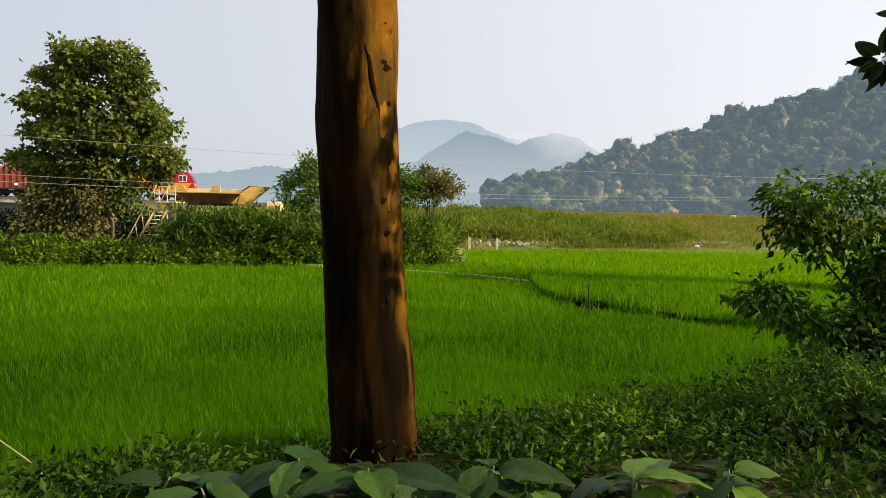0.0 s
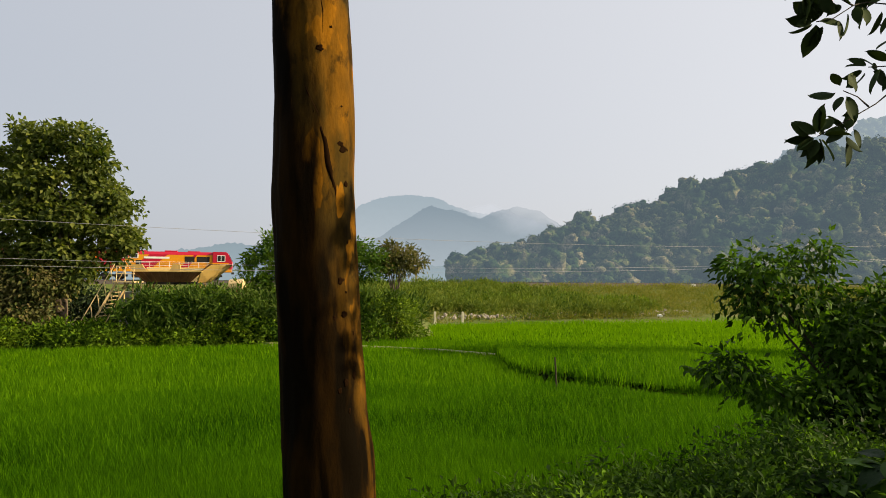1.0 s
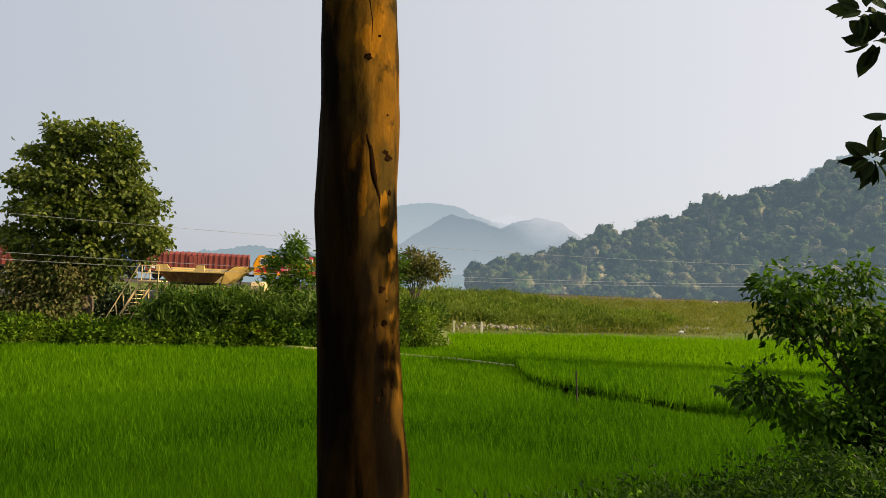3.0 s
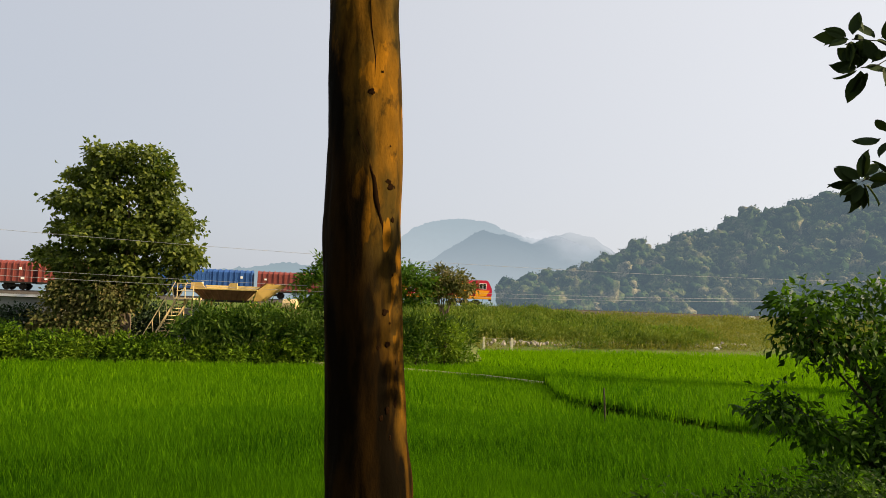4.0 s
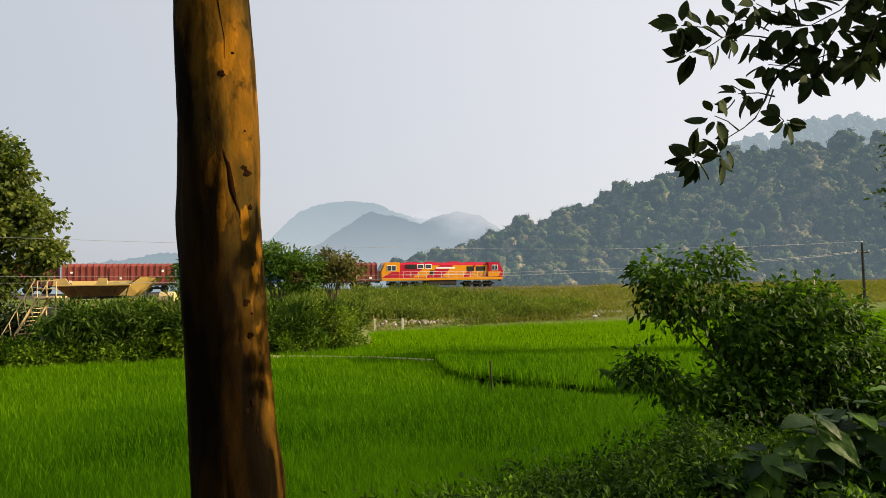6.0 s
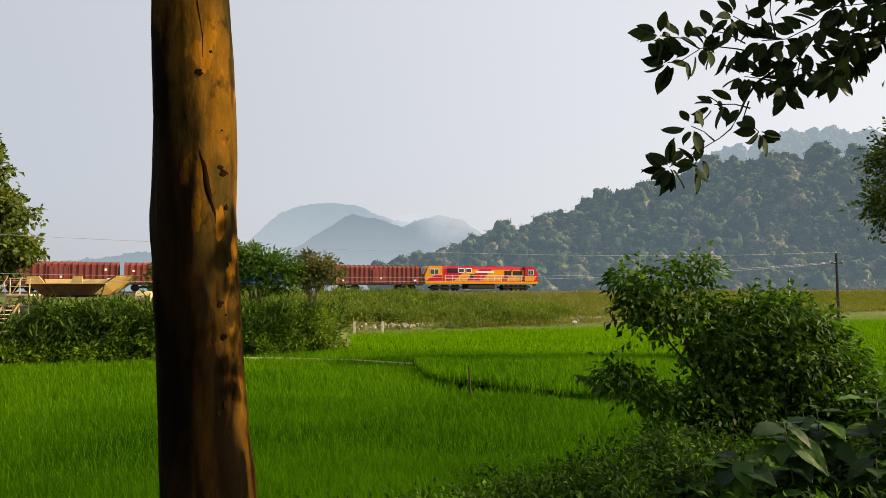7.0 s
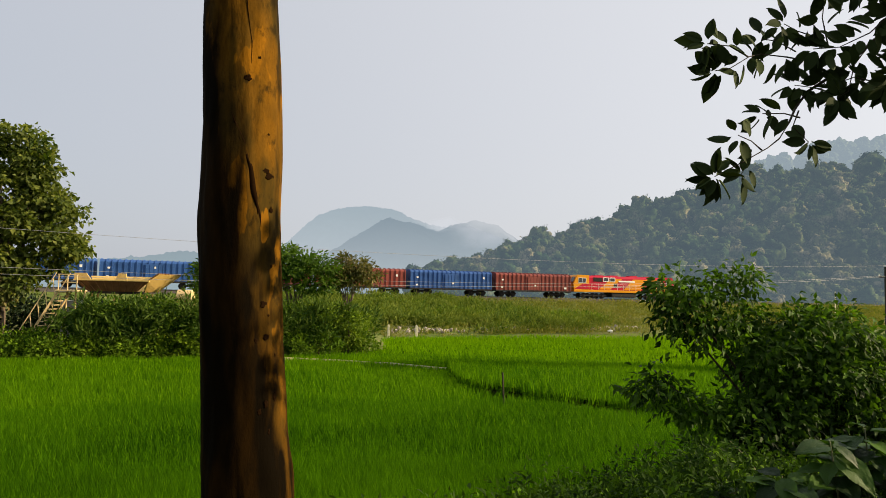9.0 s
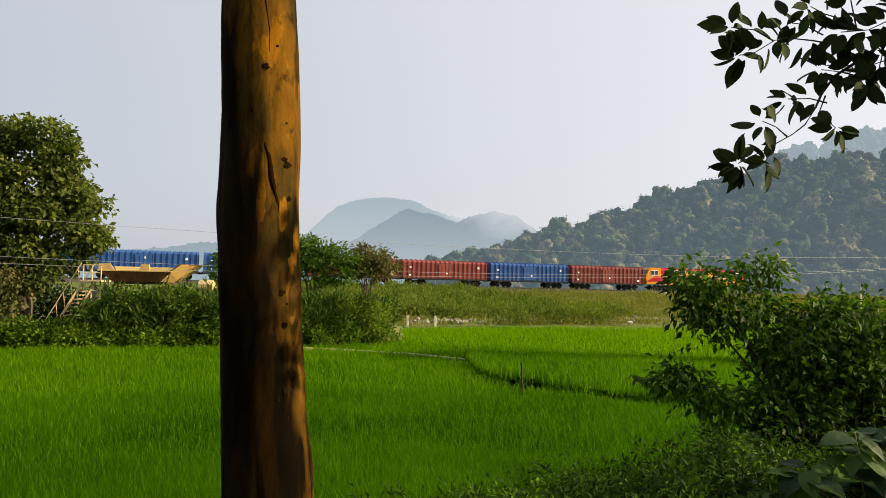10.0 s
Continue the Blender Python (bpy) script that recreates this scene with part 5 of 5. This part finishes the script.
def oval_leaves(name, base, along, normal, length, width, mat):
    """Oval leaves of eight points with a fold along the midrib."""
    n = len(base)
    along = unit(along)
    side = unit(np.cross(along, normal))
    up = unit(np.cross(side, along))
    L, W = length[:, None], width[:, None]
    rows = [(0.07, 0.14), (0.22, 0.40), (0.42, 0.50), (0.62, 0.46), (0.80, 0.30), (0.92, 0.12)]
    v = [base]
    for t, w in rows:
        mid = base + along * L * t - up * L * 0.18 * t * t
        v += [mid + side * W * w + up * W * 0.12, mid, mid - side * W * w + up * W * 0.12]
    v.append(base + along * L - up * L * 0.2)
    V = np.stack(v, 1).reshape(-1, 3)
    last = len(v) - 1
    o = (np.arange(n) * (last + 1))[:, None]
    tri = [(0, 2, 1), (0, 3, 2), (last - 3, last - 2, last), (last - 2, last - 1, last)]
    for k in range(1, last - 3, 3):
        tri += [(k, k + 1, k + 3), (k + 1, k + 4, k + 3), (k + 1, k + 2, k + 4), (k + 2, k + 5, k + 4)]
    F = np.concatenate([o + list(t) for t in tri], 1).reshape(-1, 3)
    return mesh_from(name, V, F, mat)


roadside_tree()


# ---- broad-leaved plants on the bank ----
def broad_leaf_data():
    """One large veined leaf, one metre long, along +x."""
    n, m = 13, 9
    v, f = [], []
    for i in range(n):
        t = i / (n - 1)
        w = 0.30 * math.sin(math.pi * min(1, t) ** 0.75) ** 0.9
        for j in range(m):
            s = 2 * j / (m - 1) - 1
            vein = 0.017 * math.cos(2 * math.pi * (t * 9 - abs(s) * 1.6))
            v.append((t, s * w, 0.16 * abs(s) * w - 0.30 * t * t + vein * (abs(s) > 0.05) - 0.012 * (abs(s) < 0.05)))
    for i in range(n - 1):
        for j in range(m - 1):
            a = i * m + j
            f.append((a, a + m, a + m + 1, a + 1))
    me = mesh_from("leaf", v, f, M_BROAD)
    me.polygons.foreach_set("use_smooth", [True] * len(me.polygons))
    return me


BROAD = broad_leaf_data()


def broad_plant(x, y, top, seed, leaf=0.3, count=14, low=0.0):
    z0 = float(ground_z(x, y))
    p = thing("broad_leaved_plant", "young plant with large drooping veined green leaves", "plant", "broad-leaved plants on the bank", at=pose(x, y, z0))
    rng = random.Random(seed)
    h = max(0.25, top - z0)
    lean = (rng.uniform(-0.12, 0.12), rng.uniform(-0.12, 0.12))
    part("stem", tube([(0, 0, -0.1), (lean[0] * 0.5, lean[1] * 0.5, h * 0.5), (lean[0], lean[1], h * 0.90)], [0.012, 0.009, 0.004], 7), M_STEM, p)
    for k in range(count):
        t = 0.38 + 0.52 * k / (count - 1)
        a = k * 137.5 + rng.uniform(-25, 25)
        s = leaf * rng.uniform(0.7, 1.15) * (1.0 if t < 0.85 else 0.75)
        lf = new("leaf", BROAD)
        lf.parent = p
        lf.matrix_basis = Matrix.Translation((lean[0] * t, lean[1] * t, h * t)) @ Euler((radians(rng.uniform(-20, 20)), radians(rng.uniform(-18, 28)), radians(a))).to_matrix().to_4x4() @ Matrix.Translation((0.03, 0, 0)) @ Matrix.Diagonal((s, s, s, 1))


for k, (x, y, top, leaf, count) in enumerate((
        (-1.45, 3.2, 2.94, 0.31, 10), (-1.25, 2.8, 2.92, 0.31, 10), (0.55, 2.9, 3.08, 0.35, 11), (-1.05, 3.1, 3.06, 0.33, 11), (-0.72, 3.35, 3.10, 0.37, 12), (-0.25, 3.0, 3.18, 0.40, 12), (0.22, 3.2, 3.16, 0.37, 12), (-0.5, 2.8, 3.00, 0.35, 10), (0.95, 3.1, 3.16, 0.37, 11), (1.45, 3.2, 3.13, 0.35, 11), (1.2, 2.7, 3.03, 0.33, 10),
        (3.55, 4.7, 3.25, 0.30, 12), (3.95, 4.6, 3.55, 0.33, 16), (4.35, 4.8, 3.62, 0.33, 16), (4.75, 4.6, 3.75, 0.34, 16), (5.2, 4.7, 3.68, 0.34, 16), (4.3, 4.2, 3.30, 0.32, 14), (4.8, 4.1, 3.35, 0.32, 14), (3.7, 4.2, 3.05, 0.3, 12), (5.6, 5.2, 3.7, 0.34, 14), (5.4, 4.1, 3.4, 0.32, 14), (3.3, 4.9, 3.0, 0.26, 10))):
    broad_plant(x, y, top, 500 + k, leaf, count + 4)


# pale dead stems that curl out of the weeds
for run in ([(3.46, 7.6, 1.9), (3.42, 7.6, 2.12), (3.44, 7.6, 2.26), (3.50, 7.6, 2.34), (3.58, 7.6, 2.36), (3.64, 7.6, 2.33)], [(5.0, 7.3, 2.4), (4.85, 7.35, 2.65), (4.65, 7.4, 2.85)], [(-3.6, 6.2, 1.5), (-3.9, 6.1, 1.9), (-4.35, 6.0, 2.3), (-4.5, 6.0, 2.5)]):
    tagged(link("dead_stem", tube(run, [0.010 * 0.8 ** k for k in range(len(run))], 6), M_STEM), "thin pale dead stem among green weeds", "stem")


# ---- works yard beyond the hedge ----
def build_hopper():
    t = thing("hopper", "dusty yellow steel loading hopper with ribbed sloping sides", "hopper", at=pose(-14.6, 41.6, 0.85))
    def wall(x0, x1, yt, yb, zt, zb, inset, mat, nm):
        bm = bmesh.new()
        o = [(x0, yt, zt), (x1, yt, zt), (x1 - inset, yb, zb), (x0 + inset, yb, zb)]
        a = [bm.verts.new(p) for p in o]
        b = [bm.verts.new((p[0], p[1] + 0.06, p[2])) for p in o]
        bm.faces.new(a), bm.faces.new(list(reversed(b)))
        for i in range(4):
            j = (i + 1) % 4
            bm.faces.new((a[j], a[i], b[i], b[j]))
        bmesh.ops.recalc_face_normals(bm, faces=bm.faces)
        return part(nm, bm, mat, t)
    wall(-2.25, 1.95, -0.7, -0.5, 4.05, 3.42, 0.72, M_SHADE_BROWN, "front_plate")
    wall(-2.25, 2.3, 1.6, 0.8, 4.36, 3.42, 0.72, M_YELLOW, "back_plate")
    part("rim", box(-2.3, -0.78, 4.04, 2.0, -0.64, 4.12, 0.01), M_YELLOW, t)
    for k in range(9):
        x = -2.0 + 3.7 * k / 8
        xb = x * 0.72
        part("rib", tube([(x, -0.74, 4.02), (xb, -0.54, 3.44)], 0.035, 4), M_SHADE_BROWN, t)
    # flared end plate and its stiffeners
    end = [(1.85, -0.7, 4.05), (2.45, -0.6, 4.52), (3.30, 1.0, 4.50), (2.0, 0.9, 3.45), (1.45, 0.1, 3.42)]
    bm = bmesh.new()
    a = [bm.verts.new(p) for p in end]
    b = [bm.verts.new((p[0] + 0.05, p[1] + 0.03, p[2] - 0.03)) for p in end]
    bm.faces.new(a), bm.faces.new(list(reversed(b)))
    for i in range(5):
        bm.faces.new((a[(i + 1) % 5], a[i], b[i], b[(i + 1) % 5]))
    bmesh.ops.recalc_face_normals(bm, faces=bm.faces)
    part("end_plate", bm, M_YELLOW, t, "flared yellow end plate")
    for p, q in ((end[1], end[4]), (end[0], end[2]), (end[1], end[2]), (end[0], end[1]), (end[4], end[3])):
        part("stiffener", tube([p, q], 0.045, 4), M_SHADE_BROWN, t)
    part("bracket", prism([(-2.4, 4.05), (-1.4, 4.05), (-1.75, 4.50), (-2.4, 4.48)], 0.08, at=-0.4), M_YELLOW, t)
    part("bracket", prism([(-0.1, 4.05), (0.6, 4.05), (0.55, 4.50), (0.1, 4.52)], 0.08, at=-0.4), M_YELLOW, t)
    part("floor_beam", box(-1.6, -0.1, 3.28, 1.5, 1.0, 3.44, 0.02), M_BLACK, t)
    for x in (-1.5, -0.2, 1.35, 1.7):
        for y in (0.0, 0.9):
            part("leg", tube([(x, y, 3.35), (x + (0.2 if x > 1 else 0), y, 0.0)], 0.06, 6), M_YELLOW, t)


def build_stairs():
    t = thing("steel_stair", "cream painted steel stair with handrails up to a platform", "stair", at=pose(-17.4, 40.6, 0.85))
    lo, hi = Vector((-1.15, 0, 1.35)), Vector((0.0, 0, 3.45))
    base = lo + (lo - hi) * 0.64
    for y in (-0.4, 0.4):
        off = Vector((0.42 if y > 0 else 0, y, 0))
        part("stringer", tube([base + off, hi + off], 0.06, 4), M_PALE, t)
        part("handrail", tube([base + off + Vector((-0.15, 0, 1.0)), hi + off + Vector((-0.15, 0, 1.0))], 0.03, 6), M_PALE, t)
        for k in range(5):
            p = base.lerp(hi, (k + 0.5) / 5) + off
            part("baluster", tube([p, p + Vector((-0.15, 0, 1.0))], 0.025, 5), M_PALE, t)
    for k in range(14):
        p = base.lerp(hi, (k + 0.7) / 14.4)
        part("tread", box(p.x + 0.12, -0.4, p.z - 0.02, p.x + 0.30, 0.4, p.z + 0.02), M_PALE, t)
    part("platform", box(-0.1, -0.6, 3.38, 1.1, 0.8, 3.46, 0.01), M_PALE, t)
    for x in (0.05, 0.55, 1.05):
        part("rail_post", tube([(x, -0.55, 3.4), (x, -0.55, 4.35)], 0.03, 6), M_PALE, t)
        part("support", tube([(x, 0.6, 3.4), (x, 0.6, 0)], 0.05, 6), M_PALE, t)
    for z in (3.9, 4.35):
        part("rail", tube([(0.0, -0.55, z), (1.1, -0.55, z)], 0.03, 6), M_PALE, t)


def build_yard():
    build_hopper()
    build_stairs()
    t = thing("concrete_footing", "dark grey concrete block under the platform", "footing", at=pose(-17.4, 42.4, 0.85))
    part("block", box(-0.5, -0.6, 0, 0.5, 0.6, 2.8, 0.03), M_GREY, t)
    t = thing("motor_unit", "pale yellow machine with a drum on short legs", "machine", at=pose(-10.65, 41.3, 0.85))
    bm = bmesh.new()
    bmesh.ops.create_cone(bm, cap_ends=True, segments=18, radius1=0.42, radius2=0.42, depth=0.9, matrix=Matrix.Translation((0.05, 0, 3.2)) @ Matrix.Rotation(math.pi / 2, 4, "Y"))
    bmesh.ops.bevel(bm, geom=list(bm.edges), offset=0.03, segments=1, affect="EDGES")
    part("drum", bm, M_PALE, t, smooth=False)
    part("base_plate", box(-0.55, -0.4, 2.66, 0.55, 0.4, 2.76, 0.01), M_PALE, t)
    part("arm", box(-0.8, -0.1, 3.05, -0.3, 0.1, 3.15, 0.01), M_PALE, t)
    for x in (-0.4, 0.0, 0.4):
        part("leg", tube([(x, -0.3, 2.7), (x, -0.3, 0)], 0.06, 6), M_PALE, t)
        part("leg", tube([(x, 0.3, 2.7), (x, 0.3, 0)], 0.06, 6), M_PALE, t)
    t = thing("shed", "low grey shed with a pale sheet roof", "shed", at=pose(-33, 48, 0.7))
    bm = box(-5, -1.8, 0, 4.2, 2.2, 3.2)
    part("wall", bm, M_GREY, t)
    roof = bmesh.new()
    for k in range(24):
        x = -5.3 + 9.9 * k / 24
        box(x, -2.3, 3.30 + 0.02 * (k % 2), x + 9.9 / 24, 2.6, 3.36 + 0.02 * (k % 2), bm=roof)
    part("roof", roof, M_ROOF, t, "pale corrugated roof sheet")
    part("fascia", box(-5.3, -2.36, 3.26, 4.6, -2.305, 3.44), M_ROOF, t)


M_PALE = plain("pale_yellow_paint", (0.70, 0.52, 0.26), 0.6, 0, 1.5, 0.3, 0.6)
build_yard()


# ---- poles, wires, posts and stones ----
def power_pole(x, y, height, arm=True):
    t = thing("power_pole", "dark concrete power pole with a cross-arm and insulators", "pole", "poles of the power line", at=pose(x, y, float(ground_z(x, y))))
    part("pole", tube([(0, 0, -0.5), (0, 0, height)], [0.21, 0.13], 8), M_DARKC, t)
    if arm:
        part("cross_arm", box(-0.9, -0.06, height - 1.3, 0.9, 0.06, height - 1.15, 0.01), M_DARKC, t)
        for xx in (-0.85, 0.85):
            part("insulator", tube([(xx, 0, height - 1.15), (xx, 0, height - 1.05), (xx, 0, height - 0.95), (xx, 0, height - 0.86)], [0.05, 0.10, 0.06, 0.09], 10), M_WHITE, t)
        part("insulator", tube([(0, 0, height), (0, 0, height + 0.1), (0, 0, height + 0.2)], [0.06, 0.10, 0.05], 10), M_WHITE, t)


power_pole(62.1, 72.0, 8.6)
power_pole(-62.0, 20.6, 9.2)
t = thing("fence_pole", "thin pale pole at the edge of the field", "pole", at=pose(69.2, 90, 0.6))
part("pole", tube([(0, 0, -0.4), (0.1, 0, 5.6)], [0.10, 0.07], 7), M_CONC, t)


def wire(a, b, sag):
    a, b = Vector(a), Vector(b)
    pts = []
    for k in range(41):
        s = k / 40
        p = a.lerp(b, s)
        p.z -= sag * 4 * s * (1 - s)
        pts.append(p)
    return tagged(link("power_wire", tube(pts, 0.011, 5), M_WIRE), "sagging bare power line wire", "wire", "wires of the power line")


wire((-62, 20.6, 9.4), (62.1, 72, 9.13), 1.88)
wire((-62.5, 20.8, 7.25), (61.3, 71.7, 7.9), 2.2)
wire((-61.5, 20.4, 6.65), (62.9, 72.3, 7.9), 2.2)


def post(x, y, h, label="short weathered white concrete boundary post"):
    t = thing("boundary_post", label, "post", "posts at the field edge", at=pose(x, y, float(ground_z(x, y))))
    bm = box(-0.11, -0.11, -0.4, 0.11, 0.11, h, 0.02)
    part("shaft", bm, M_CONC, t)
    part("cap", prism([(-0.11, h + 0.003), (0.11, h + 0.003), (0, h + 0.10)], 0.2, at=-0.1), M_CONC, t)


post(2.40, 60.0, 1.15)
post(4.95, 60.3, 1.15)
post(76.5, 89.0, 1.3)
post(94.0, 95.0, 1.3)
tagged(link("fence_rail", tube([(2.4, 60.0, 1.55), (4.95, 60.3, 1.55)], 0.025, 6), M_STEM), "thin pale rail between two posts", "rail")
t = thing("field_stake", "thin dark bamboo stake standing in the rice", "stake", at=pose(5.25, 23.1, 0.0))
part("stake", tube([(0.05, 0, -0.3), (0, 0, 0.6), (-0.06, 0, 1.8)], [0.04, 0.035, 0.028], 6), M_TWIG, t)


def stone_data(seed):
    bm = bmesh.new()
    bmesh.ops.create_icosphere(bm, subdivisions=1, radius=1)
    for v in bm.verts:
        v.co *= 1 + 0.45 * noise.noise(v.co * 1.4 + Vector((seed * 7.1, 0, 0)))
        v.co.z *= 0.7
    me = bpy.data.meshes.new("stone")
    bm.to_mesh(me)
    bm.free()
    me.materials.append(M_STONE)
    return me


def stone_line():
    shapes = [stone_data(k) for k in range(6)]
    rng = random.Random(9)
    for k in range(160):
        x = rng.uniform(2.6, 33)
        y = float(field_end(np.array(x))) + 4.6 + rng.gauss(0, 0.9)
        z = float(ground_z(x, y))
        r = rng.uniform(0.10, 0.34)
        s = new("stone", shapes[k % 6])
        s.matrix_world = Matrix.Translation((x, y, z + r * 0.55)) @ Euler((rng.random(), rng.random(), rng.random() * 6)).to_matrix().to_4x4() @ Matrix.Diagonal((r, r, r, 1))
        tagged(s, "pale rough field stone lying in the grass", "stone", "stones along the field edge")


stone_line()
s = new("white_boulder", stone_data(11))
s.matrix_world = Matrix.Translation((26.3, 67.9, 1.0)) @ Matrix.Diagonal((0.32, 0.25, 0.26, 1))
s.data.materials[0] = M_WHITE
tagged(s, "white painted boulder at the paddy edge", "boulder")
t = thing("marker_stone", "small white painted track marker stone", "marker", at=pose(47.4, 107.9, 3.55))
part("block", box(-0.45, -0.15, 0, 0.45, 0.15, 0.75, 0.06), M_WHITE, t)
part("foot", box(-0.5, -0.22, -0.25, 0.5, 0.22, 0.1, 0.03), M_CONC, t)


# ---- motion ----
def motions():
    times = [0, 1 / 30, 2 / 30] + [0.5 * k for k in range(1, 20)] + [10 - 2 / 30, 10 - 1 / 30, 10]
    for ob, behind in ROLLING:
        walk(ob, [(t, track_pose(TRAIN_START + TRAIN_SPEED * t - behind)) for t in times])
    for w, x in WHEELSETS:
        at = w.location.copy()
        walk(w, [(k / 15, pose(at.x, at.y, at.z, 0, math.degrees(TRAIN_SPEED * k / 15 / 0.5) % 360, 0)) for k in range(151)])


motions()
